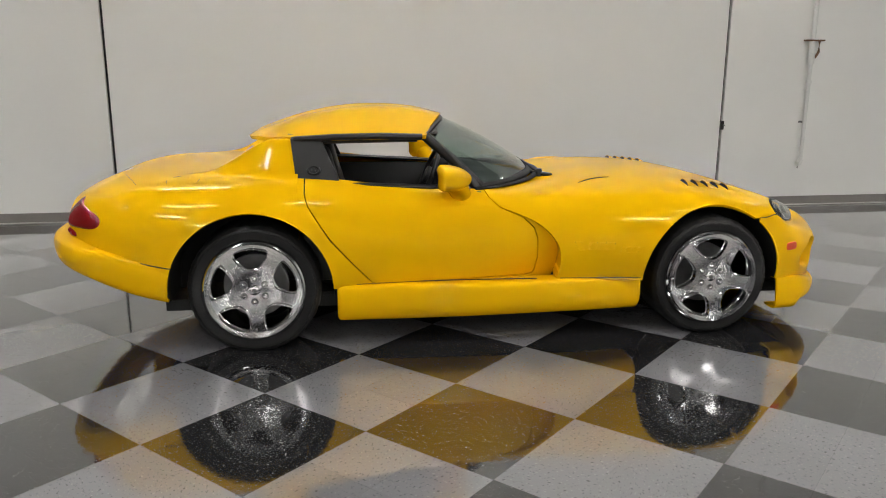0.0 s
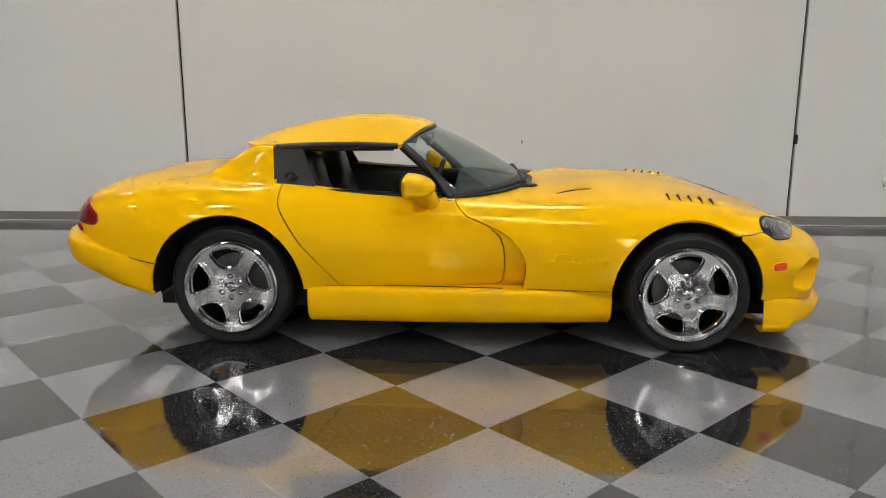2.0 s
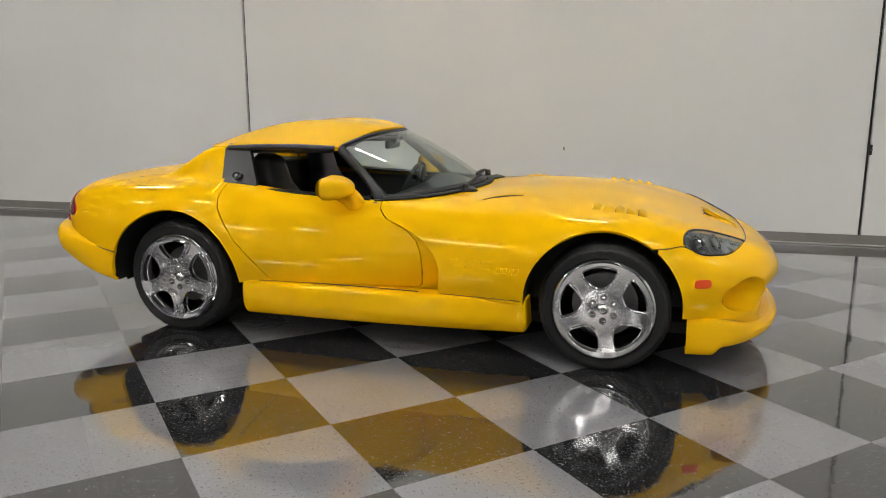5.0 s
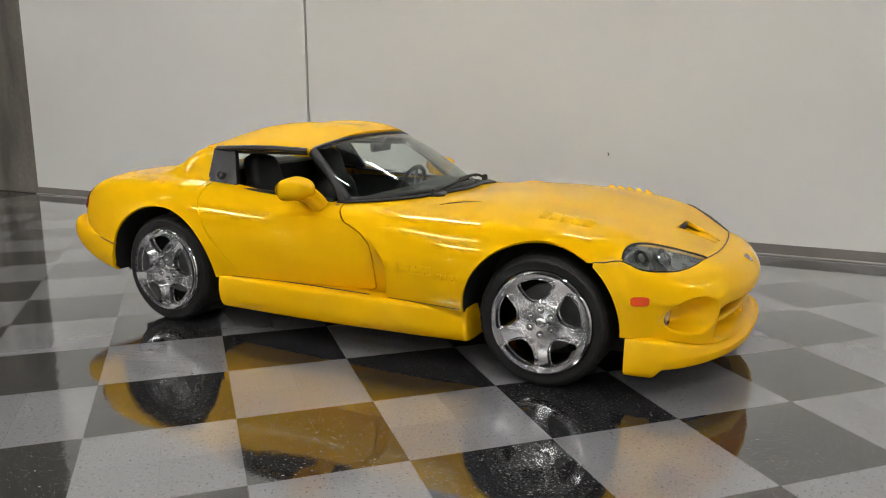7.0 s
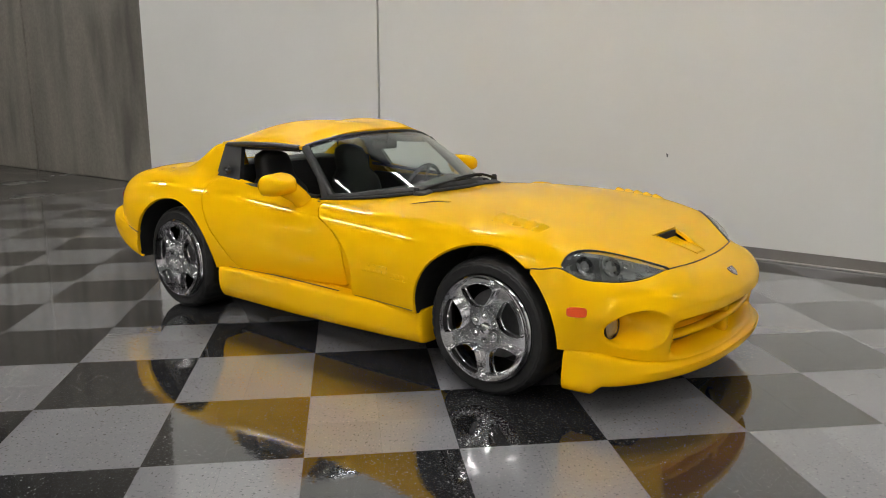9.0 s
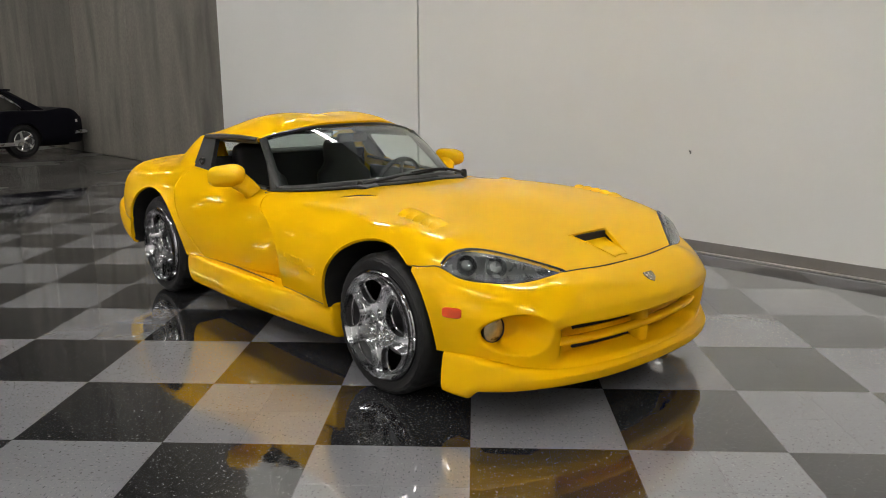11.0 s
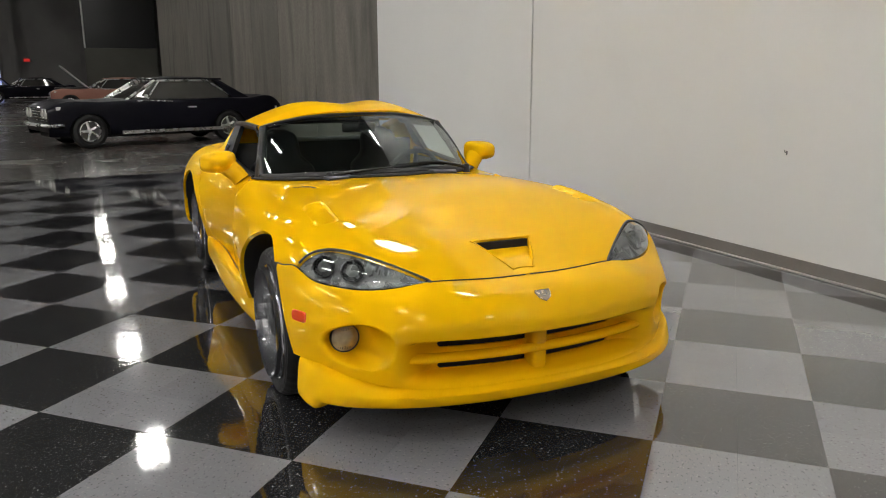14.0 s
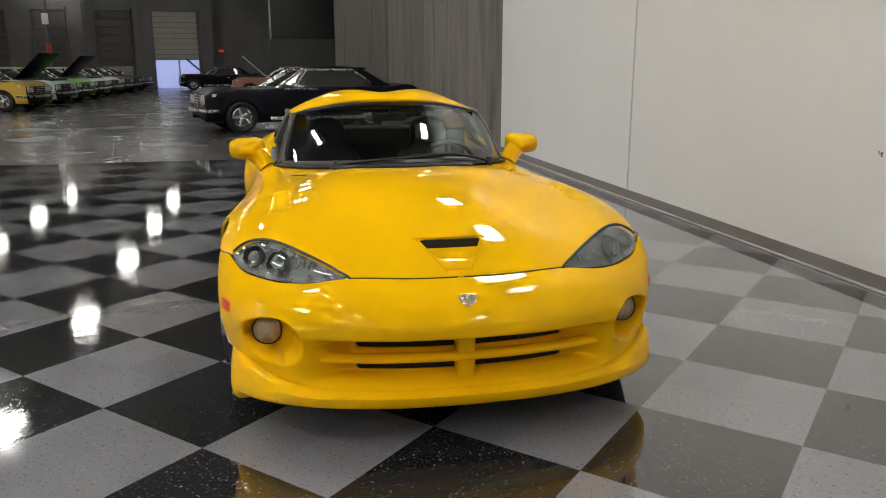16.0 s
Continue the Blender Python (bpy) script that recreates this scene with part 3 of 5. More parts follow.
def build_body():
    xs = np.concatenate([np.linspace(-2.13, -1.9, 24)[:-1], np.linspace(-1.9, 1.4, 166)[:-1], np.linspace(1.4, 2.02, 44)])
    g = body_grid(xs)
    n, m = g.shape[:2]
    verts, faces = g.reshape(-1, 3), grid_faces(n, m)
    side = lambda v: np.array(v)[:, [0, 2]]
    plan = lambda v: np.array(v)[:, [0, 1]]
    for arch in ARCHES:
        v = np.array(verts)
        f = signed(side(v), arch)
        f[v[:, 1] > -0.6] = 1
        verts, _, faces = clip(verts, faces, f)
    v = np.array(verts)
    f = signed(plan(v), [*COCKPIT, (0.40, 0.3), (-1.0, 0.3)])
    f[v[:, 2] < 0.72] = 1
    verts, _, faces = clip(verts, faces, f)
    # nose ahead of the shut line belongs to the bumper
    f = signed(plan(verts), [*NOSE_CUT, (1.913, 0.3), (3, 0.3), (3, -2), (1.62, -2)])
    verts, _, faces = clip(verts, faces, f)
    f = signed(side(verts), SIDE_CUT)
    f[np.array(verts)[:, 1] > -0.62] = 1
    verts, _, faces = clip(verts, faces, f)
    # the sunken duct in the bonnet
    verts, duct, faces = clip(verts, faces, signed(plan(verts), DUCT))
    verts = list(verts)
    sunk = {}
    for i in {i for fc in duct for i in fc}:
        p = np.array(verts[i])
        ramp = 0.034 * float(smooth_step(1.865, 1.70, p[0]))
        verts.append(p - np.array([0, 0, ramp]))
        sunk[i] = len(verts) - 1
    duct = [tuple(sunk[i] for i in fc) for fc in duct]
    duct_v, duct_f = compact(verts, duct)
    v2, f2 = both_sides(duct_v, duct_f)
    skin("bonnet_duct", v2, f2, YELLOW, car)
    # the scooped flank behind the front wing
    curve = spline(range(len(GILL)), GILL)(np.linspace(0, len(GILL) - 1, 65))
    f = signed(side(verts), [*map(tuple, curve), (-0.8, 0.30), (-0.8, 0.722)])
    f[np.array(verts)[:, 1] > -0.6] = 1
    verts, flank, faces = clip(verts, faces, f)
    v = np.array(verts)
    edge = 0.36 - 0.36 * np.clip((v[:, 2] - 0.40) / 0.32, 0, 1) ** 2
    depth = 0.098 * np.clip((0.728 - v[:, 2]) / 0.34, 0, 1.15) ** 1.25 * np.clip(1 - (edge - v[:, 0]) / 0.82, 0, 1.02) ** 2
    inner = v.copy()
    inner[:, 1] += depth
    low = {i for fc in flank for i in fc}
    high = {i for fc in faces for i in fc}
    # flank vertices get copies of their own where the scoop's edge stands off the wing
    move = {}
    out = list(v)
    for i in low:
        if i in high and depth[i] > 0.004:
            out.append(inner[i])
            move[i] = len(out) - 1
        else:
            out[i] = inner[i] if i not in high else v[i]
            move[i] = i
    flank = [tuple(move[i] for i in fc) for fc in flank]
    verts = out
    for well in WELLS:
        arch_liner(verts, faces, well)
    # doors
    gap = 0.0028
    f = signed(side(verts), DOOR)
    f[np.array(verts)[:, 1] > -0.5] = 1
    vd, door, shell = clip(verts, faces + flank, f + gap)
    f2 = signed(side(vd), DOOR)
    f2[np.array(vd)[:, 1] > -0.5] = 1
    vs, _, shell = clip(vd, shell, f2 - gap)
    door_v, door_f = rimmed(vd, door, 0.018)
    shell_v, shell_f = rimmed(vs, shell, 0.016, lambda a, b: abs(a[1]) > 1e-4 or abs(b[1]) > 1e-4)
    in_gill = lambda p: -0.06 < p[0] < 0.40 and p[2] < 0.725 and p[1] < -0.7
    deep_v, deep_f = rimmed(vs, shell, 0.10, lambda a, b: in_gill(a) and in_gill(b))
    wall_v, wall_f = compact(deep_v, deep_f[len(shell):])
    for sg in (1, -1):
        skin("gill_wall", np.array(wall_v) * (1, sg, 1), wall_f, YELLOW, car, weld=False)
    v2, f3 = both_sides(shell_v, shell_f)
    skin("body", v2, f3, YELLOW, car, "glossy yellow body shell")
    skin("door", door_v, door_f, YELLOW, car, weld=False)
    skin("door", np.array(door_v) * (1, -1, 1), [fc[::-1] for fc in door_f], YELLOW, car, weld=False)


build_body()


def plan_normals(o):
    """Outward directions of a half outline that runs from the side to the middle."""
    d = np.gradient(o, axis=0)
    n = np.column_stack([-d[:, 1], d[:, 0]])
    n /= np.linalg.norm(n, axis=1)[:, None]
    n[n[:, 1] < -0.01] *= -1
    n[-1] = (math.copysign(1, o[-1][0]), 0)
    return n


def bumper_front():
    """The nose: swept round in plan from wheel arch to wheel arch, with the mouth and lamp bowls pressed in."""
    outline = [(1.455, 0.907), (1.53, 0.902), (1.61, 0.887), (1.70, 0.85), (1.79, 0.80), (1.89, 0.715), (1.975, 0.60), (2.035, 0.45), (2.08, 0.25), (2.095, 0.0)]
    top = [(1.461, 0.888), (1.52, 0.872), (1.580, 0.842), (1.650, 0.804), (1.725, 0.737), (1.795, 0.642), (1.848, 0.525), (1.886, 0.40), (1.908, 0.20), (1.914, 0.0)]
    zt = [0.641, 0.644, 0.648, 0.609, 0.591, 0.583, 0.592, top_height(1.886, 0.40), top_height(1.908, 0.20), top_height(1.914, 0)]
    s = np.linspace(0, 9, 321)
    o, t, z = spline(range(10), outline)(s), spline(range(10), top)(s), spline(range(10), zt)(s)
    k = np.linspace(0, 4, 91)
    rows = []
    for a, b, c in zip(o, t, z):
        low = 0.300 - 0.064 * float(smooth_step(1.72, 2.05, a[0]))
        prof = [(*b, c), (*(b + (a - b) * 0.36), c - 0.022), (*(b + (a - b) * 0.68), c - 0.056), (*(b + (a - b) * 0.93), c - 0.108), (*a, 0.44), (*(a * (0.988, 0.982)), low)]
        rows.append(spline([0, 0.5, 1.05, 1.75, 2.6, 4], prof)(k))
    g = np.array(rows)
    g[:, :, 1] *= -1
    v = g.reshape(-1, 3)
    # inward pushes
    x, y, zz = v.T
    ay = np.abs(y)
    v = v.copy()
    mouth = smooth_step(0.60, 0.40, ay) * smooth_step(0.432, 0.398, zz) * smooth_step(0.236, 0.276, zz)
    back = 1.970 - 0.055 * np.minimum(ay / 0.40, 1.2) ** 2
    v[:, 0] = x - np.maximum(x - back, 0) * mouth
    bowl = smooth_step(1.16, 0.66, np.hypot((ay - 0.672) / np.where(ay > 0.672, 0.130, 0.080), (zz - 0.397) / 0.078))
    floor_x = 1.742 + 1.15 * np.maximum(0.68 - ay, 0)
    v[:, 0] -= np.maximum(v[:, 0] - floor_x, 0) * bowl
    faces = grid_faces(len(s), len(k))
    verts, keep = v, faces
    verts, _, keep = clip(verts, keep, signed(np.array(verts)[:, [0, 2]], ARCHES[1]))
    arch_liner(verts, keep, WELLS[1])
    for z0, z1 in ((0.360, 0.391), (0.277, 0.301)):
        vv = np.array(verts)
        f = signed(vv[:, [1, 2]], [(-0.385, z0), (-0.395, (z0 + z1) / 2), (-0.385, z1), (-0.03, z1), (-0.03, z0)])
        verts, slot, keep = clip(verts, keep, f)
        # the cut-out faces, set back and painted black, stand for the slot's dark depth
        sv, sf = compact(np.array(verts) - np.array([0.010, 0, 0]), slot)
        for sg in (1, -1):
            skin("grille_slot", np.array(sv) * (1, sg, 1), sf if sg > 0 else [q[::-1] for q in sf], BLACK_HOLE, car, "black sheet that fills a slot of the grille", weld=False)
    vr, fr = rimmed(verts, keep, 0.010, lambda a, b: abs(a[1]) > 1e-4 or abs(b[1]) > 1e-4)
    v2, f2 = both_sides(vr, fr)
    skin("front_bumper", v2, f2, YELLOW, car)
    for lo, hi in ((0, 88), (246, 320)):
        line = [g[i, 0] + np.array([0, 0, 0.0012]) for i in range(lo, hi + 1, 4)]
        for sg in (1, -1):
            part("bonnet_gap", tube_bm(np.array(line) * (1, sg, 1), 0.0026, 6), BLACK_GAP, car, "thin dark gap below the bonnet")
    # cross bars of the mouth
    t = np.linspace(-1, 1, 41)
    inner = spline(range(5), [(1.945, 0.545), (1.985, 0.43), (2.015, 0.28), (2.032, 0.12), (2.036, 0.0)])
    pts = []
    for q in t:
        p = inner([4 * (1 - abs(q))])[0]
        pts.append((p[0] - 0.022, math.copysign(p[1], q), 0.3385))
    part("grille_bar", tube_bm(pts, 0.030, 16, flat=0.58), YELLOW, car, "yellow cross bar of the grille")
    part("grille_divider", box_bm((0.12, 0.070, 0.19), (1.968, 0, 0.335), 0.026, 4), YELLOW, car, "yellow upright of the grille")


bumper_front()


def chin_spoiler():
    """Lip below the bumper, with a deeper foot ahead of each wheel."""
    outline = [(1.612, 0.866), (1.695, 0.860), (1.785, 0.830), (1.888, 0.746), (1.983, 0.612), (2.050, 0.457), (2.090, 0.25), (2.103, 0.0)]
    s = np.linspace(0, 7, 141)
    o = spline(range(8), outline)(s)
    rows = []
    for i, (a, n) in enumerate(zip(o, plan_normals(o))):
        zb = 0.172 - 0.022 * smooth_step(5.5, 1.5, s[i]) - 0.036 * smooth_step(2.1, 1.5, s[i])
        zm = zb + 0.045
        zu = 0.299 - 0.064 * float(smooth_step(1.72, 2.05, a[0]))
        prof = [(*(a - n * 0.14), zu - 0.006), (*(a - n * 0.085), zu - 0.002), (*(a - n * 0.038), zu), (*(a - n * 0.014), zu - 0.014), (*(a - n * 0.004), (zu - 0.014 + zm) / 2), (*a, zm), (*(a - n * 0.010), zb + 0.012), (*(a - n * 0.042), zb), (*(a - n * 0.11), zb + 0.004)]
        rows.append(spline(range(9), prof)(np.linspace(0, 8, 49)))
    g = np.array(rows)
    g[:, :, 1] *= -1
    v2, f2 = both_sides(*rimmed(g.reshape(-1, 3), grid_faces(len(s), 49), 0.012, lambda a, b: abs(a[1]) > 1e-4 or abs(b[1]) > 1e-4))
    skin("chin_spoiler", v2, f2, YELLOW, car)


chin_spoiler()


def bumper_rear():
    outline = [(-1.53, 0.946), (-1.72, 0.942), (-1.88, 0.918), (-2.03, 0.868), (-2.15, 0.775), (-2.24, 0.61), (-2.28, 0.40), (-2.29, 0.0)]
    zt = [0.452, 0.486, 0.524, 0.550, 0.570, 0.582, 0.588, 0.59]
    zb = [0.262, 0.304, 0.352, 0.402, 0.432, 0.445, 0.45, 0.45]
    s = np.linspace(0, 7, 91)
    o, a, b = spline(range(8), outline)(s), spline(range(8), zt)(s), spline(range(8), zb)(s)
    rows = []
    for p, t, d, n in zip(o, a, b, plan_normals(o)):
        w = min(1.0, max(0.12, (-1.55 - p[0]) / 0.4))
        rows.append(spline(range(6), [(*(p - n * 0.13 * w), t + 0.012), (*(p - n * 0.035 * w), t + 0.004), (*(p - n * 0.006), t - 0.018), (*p, t * 0.6 + d * 0.4), (*(p - n * 0.012), d + 0.025), (*(p - n * 0.045), d)])(np.linspace(0, 5, 25)))
    g = np.array(rows)
    g[:, :, 1] *= -1
    v = g.reshape(-1, 3)
    v, _, keep = clip(v, [f[::-1] for f in grid_faces(len(s), 25)], signed(v[:, [0, 2]], ARCHES[0]))
    arch_liner(v, keep, WELLS[0])
    v2, f2 = both_sides(*rimmed(v, keep, 0.015, lambda p, q: abs(p[1]) > 1e-4 or abs(q[1]) > 1e-4))
    skin("rear_bumper", v2, f2, YELLOW, car)
    for sign in (-1, 1):
        seam = []
        for k in np.linspace(0.35, 3.1, 30):
            p, t = spline(range(8), outline)(k)[0], float(spline(range(8), zt)(k)[0])
            q = flank_point(p[0], t, sign)
            seam.append((p[0], q.y, t - 0.001))
        part("bumper_gap", tube_bm(seam, 0.0034, 6), BLACK_GAP, car, "thin dark gap above the rear bumper")


bumper_rear()


def side_sill(sign):
    """Deep rounded sill between the wheel openings, with a thin dark gap above it."""
    rows = []
    ends = 0.022
    xs = np.concatenate([-0.800 + ends * (1 - np.cos(np.linspace(0, math.pi / 2, 7)))[:-1], np.linspace(-0.800 + ends, 0.822 - ends, 56), 0.822 - ends * (1 - np.sin(np.linspace(0, math.pi / 2, 7)))[1:]])
    for x in xs:
        near_end = min(1.0, max(0.0, min(x + 0.800, 0.822 - x) / ends))
        pull = 0.020 * (1 - math.sqrt(max(0.0, 1 - (1 - near_end) ** 2)))
        w = 0.907 + 0.010 * math.cos(x * 3.6) - 0.02 * smooth_step(0.5, 0.9, x) - pull
        low = 0.138 + 0.010 * smooth_step(-0.7, 0.7, x) + pull
        prof = [(w - 0.12, 0.335), (w - 0.050, 0.335 - 0.4 * pull), (w - 0.020, 0.333 - 0.6 * pull), (w - 0.006, 0.321 - pull), (w, 0.285), (w - 0.002, 0.215), (w - 0.020, low + 0.022), (w - 0.065, low), (w - 0.2, low)]
        rows.append([(x, -y, z) for y, z in spline(range(9), prof)(np.linspace(0, 8, 41))])
    v = np.array(rows).reshape(-1, 3)
    n = len(rows)
    f = grid_faces(n, 41) + [tuple(range(41))[::-1], tuple((n - 1) * 41 + i for i in range(41))]
    if sign > 0:
        v, f = v * (1, -1, 1), [q[::-1] for q in f]
    skin("side_sill", v, f, YELLOW, car, weld=False)
    for x0, x1 in ((-0.70, 0.245), (0.37, 0.80)):
        line = []
        for x in np.linspace(x0, x1, 30):
            p = flank_point(x, 0.3395, -1)
            line.append((x, sign * abs(p.y) - sign * 0.002, 0.3385))
        part("sill_gap", tube_bm(line, 0.0026, 6), BLACK_GAP, car, "thin dark gap above the sill")


side_sill(-1), side_sill(1)

# dark floor pan that closes the car below, and wheel wells
part("floor_pan", box_bm((3.5, 1.3, 0.06), (0.05, 0, 0.19)), BLACK_HOLE, car, smooth=False)
for c, z, r in WELLS:
    for s in (-1, 1):
        bm = lathe_bm([(r + 0.004, 0.24), (r + 0.010, 0.0), (0.05, 0.0)], 48)
        bmesh.ops.scale(bm, vec=(1, s, 1), verts=bm.verts)
        bmesh.ops.translate(bm, vec=(c, s * 0.58, z), verts=bm.verts)
        bmesh.ops.delete(bm, geom=[v for v in bm.verts if v.co.z < 0.235], context="VERTS")
        part("wheel_well", bm, BLACK_HOLE, car)


def wheel(sign, x, radius, width, face, phase):
    """Wheel with its tyre; the outer side looks along -y before mirroring."""
    hub = new("wheel")
    hub.parent = car
    hub.location = (x, sign * face, radius - 0.008)
    if sign > 0:
        hub.rotation_euler = (0, 0, math.pi)
    R = 0.250
    tall = radius - R
    tyre = lathe_bm([(R - 0.004, 0.0), (R + 0.004, -0.020), (R + 0.012, -0.027), (R + 0.016, -0.0265), (R + 0.4 * tall, -0.034), (R + 0.62 * tall, -0.0335), (R + 0.64 * tall, -0.0315), (R + 0.76 * tall, -0.029),
                     (R + 0.78 * tall, -0.0265), (radius - 0.009, -0.016), (radius - 0.003, -0.004), (radius, 0.015), (radius, width - 0.02), (radius - 0.02, width), (R, width)], 144)
    for v in tyre.verts:
        r = math.hypot(v.co.x, v.co.z)
        if r > radius - 0.03 and round(math.atan2(v.co.z, v.co.x) / (2 * math.pi) * 144) % 4 == 0:
            v.co.x *= 1 - 0.004 / r
            v.co.z *= 1 - 0.004 / r
    for v in tyre.verts:
        v.co.y += 0.012
        v.co.z = max(v.co.z, 0.0085 - radius)   # pressed flat where it stands
    part("tyre", tyre, TYRE, hub, "black tyre")
    rim = lathe_bm([(R + 0.004, -0.010), (R + 0.003, -0.018), (R - 0.002, -0.0215), (R - 0.008, -0.020), (R - 0.012, -0.013), (R - 0.018, 0.01), (R - 0.022, 0.06), (R - 0.03, 0.20), (R - 0.03, 0.21)], 72)
    part("rim", rim, CHROME, hub, "polished chrome rim")
    disc = lathe_bm([(0.165, 0.09), (0.165, 0.118), (0.0, 0.118), (0.0, 0.09), (0.165, 0.09)], 48)
    part("brake_disc", disc, DARK_METAL, hub)
    spokes(hub, R, phase)
    return hub


def spokes(hub, R, phase):
    """Five broad spokes: a dished plate with five rounded triangular windows."""
    verts, faces = [], []
    rr = np.linspace(0.0, R - 0.012, 44)
    na = 240
    for r in rr:
        dish = 0.010 - 0.011 * math.sin(math.pi * 0.85 * r / R)
        for j in range(na):
            a = 2 * math.pi * j / na
            verts.append((r * math.cos(a), dish - 0.016, r * math.sin(a)))
    for i in range(len(rr) - 1):
        for j in range(na):
            q = (i * na + j, i * na + (j + 1) % na, (i + 1) * na + (j + 1) % na, (i + 1) * na + j)
            faces.append(q)
    v = np.array(verts)
    for k in range(5):
        a = math.radians(90 + phase + 72 * k)
        c, s = math.cos(a), math.sin(a)
        loc = np.column_stack([v[:, 0] * c + v[:, 2] * s, -v[:, 0] * s + v[:, 2] * c])
        half = [(0.113, 0.028), (0.135, 0.054), (0.164, 0.076), (0.190, 0.085), (0.206, 0.058)]
        hole = rounded([(0.108, 0.0), *half, (0.216, 0.0), *[(x, -y) for x, y in half[::-1]]], 6)
        f = signed(loc, hole)
        edge = [(p[0] * c - p[1] * s, -0.006 - 0.011 * math.sin(math.pi * 0.85 * math.hypot(*p) / R), p[0] * s + p[1] * c) for p in hole]
        part("window_edge", tube_bm(edge, 0.0042, 6, closed=True), CHROME, hub, "bright rounded edge")
        verts, _, faces = clip(verts, faces, f)
        v = np.array(verts)
    vr, fr = rimmed(verts, [f[::-1] for f in faces], -0.035)
    bm = bmesh.new()
    bv = [bm.verts.new(tuple(p)) for p in vr]
    for f in fr:
        try:
            bm.faces.new([bv[i] for i in f])
        except ValueError:
            pass
    bmesh.ops.remove_doubles(bm, verts=bm.verts, dist=1e-5)
    bmesh.ops.recalc_face_normals(bm, faces=bm.faces)
    part("spokes", bm, ALLOY, hub, "five broad polished spokes", angle=35)
    for k in range(6):
        a = math.radians(60 * k + 30)
        at = (0.060 * math.cos(a), 0, 0.060 * math.sin(a))
        pocket = lathe_bm([(0.0195, -0.0100), (0.0185, -0.0150), (0.0130, -0.0130)], 18)
        bmesh.ops.translate(pocket, vec=at, verts=pocket.verts)
        part("nut_pocket", pocket, DARK_METAL, hub)
        nut = lathe_bm([(0.0, -0.0240), (0.006, -0.0232), (0.0105, -0.0195), (0.0135, -0.0150), (0.0135, 0.01)], 12)
        bmesh.ops.translate(nut, vec=at, verts=nut.verts)
        part("lug_nut", nut, CHROME, hub)
    cap = lathe_bm([(0.0, -0.0200), (0.018, -0.0190), (0.026, -0.0150), (0.029, -0.004)], 28)
    part("centre_cap", cap, CHROME, hub)
    part("cap_emblem", lathe_bm([(0.0, -0.0222), (0.012, -0.0212), (0.014, -0.0180)], 6), DARK_METAL, hub)
    valve = tube_bm([(0.0, -0.006, -0.205), (0.0, -0.026, -0.208)], 0.0045, 8)
    part("tyre_valve", valve, DARK_METAL, hub)


wheel(-1, -AXLE, 0.333, 0.31, 0.872, 3), wheel(1, -AXLE, 0.333, 0.31, 0.872, 20)
wheel(-1, AXLE, 0.328, 0.26, 0.862, 7), wheel(1, AXLE, 0.328, 0.26, 0.862, 40)

# ---- greenhouse
SCREEN_BASE = [(-0.065, 0.69, 0.790), (0.10, 0.61, 0.800), (0.25, 0.45, 0.815), (0.355, 0.23, 0.825), (0.395, 0.0, 0.830)]
SCREEN_TOP = [(-0.325, 0.595, 1.068), (-0.285, 0.50, 1.098), (-0.235, 0.34, 1.128), (-0.195, 0.17, 1.142), (-0.185, 0.0, 1.147)]


def screen_curve(points, n=41):
    p = spline(range(5), points)(np.linspace(0, 4, n))
    return np.vstack([p * (1, -1, 1), p[-2::-1]])


def windscreen():
    """Curved glass in a broad black surround."""
    base, top = screen_curve(SCREEN_BASE), screen_curve(SCREEN_TOP)
    ks = np.linspace(0, 1, 41)
    g = np.array([base + (top - base) * k + np.array([0.6, 0, 0.6]) * 0.028 * 4 * k * (1 - k) for k in ks])
    n = g.shape[1]
    run = np.concatenate([[0], np.cumsum(np.linalg.norm(np.diff(g[0], axis=0), axis=1))])
    edge = np.minimum(run, run[-1] - run)
    f = np.array([min(edge[j] - (0.040 - 0.012 * k), (k - 0.06) * 0.5, (0.975 - k) * 0.5) for k in ks for j in range(n)])
    v, ring, pane = clip(g.reshape(-1, 3), grid_faces(len(ks), n), f)
    pane = skin("windscreen", *compact(v, pane), SCREEN, car, "tinted windscreen glass", weld=False)
    thick = pane.modifiers.new("thickness", "SOLIDIFY")
    thick.thickness = 0.004
    pane.visible_shadow = False
    frame_v, frame_f = compact(np.array(v) + np.array([0.004, 0, 0.006]), ring)
    surround = skin("windscreen_surround", frame_v, frame_f, BLACK_TRIM, car, "satin black windscreen surround", weld=False)
    thick = surround.modifiers.new("thickness", "SOLIDIFY")
    thick.thickness = 0.03


windscreen()


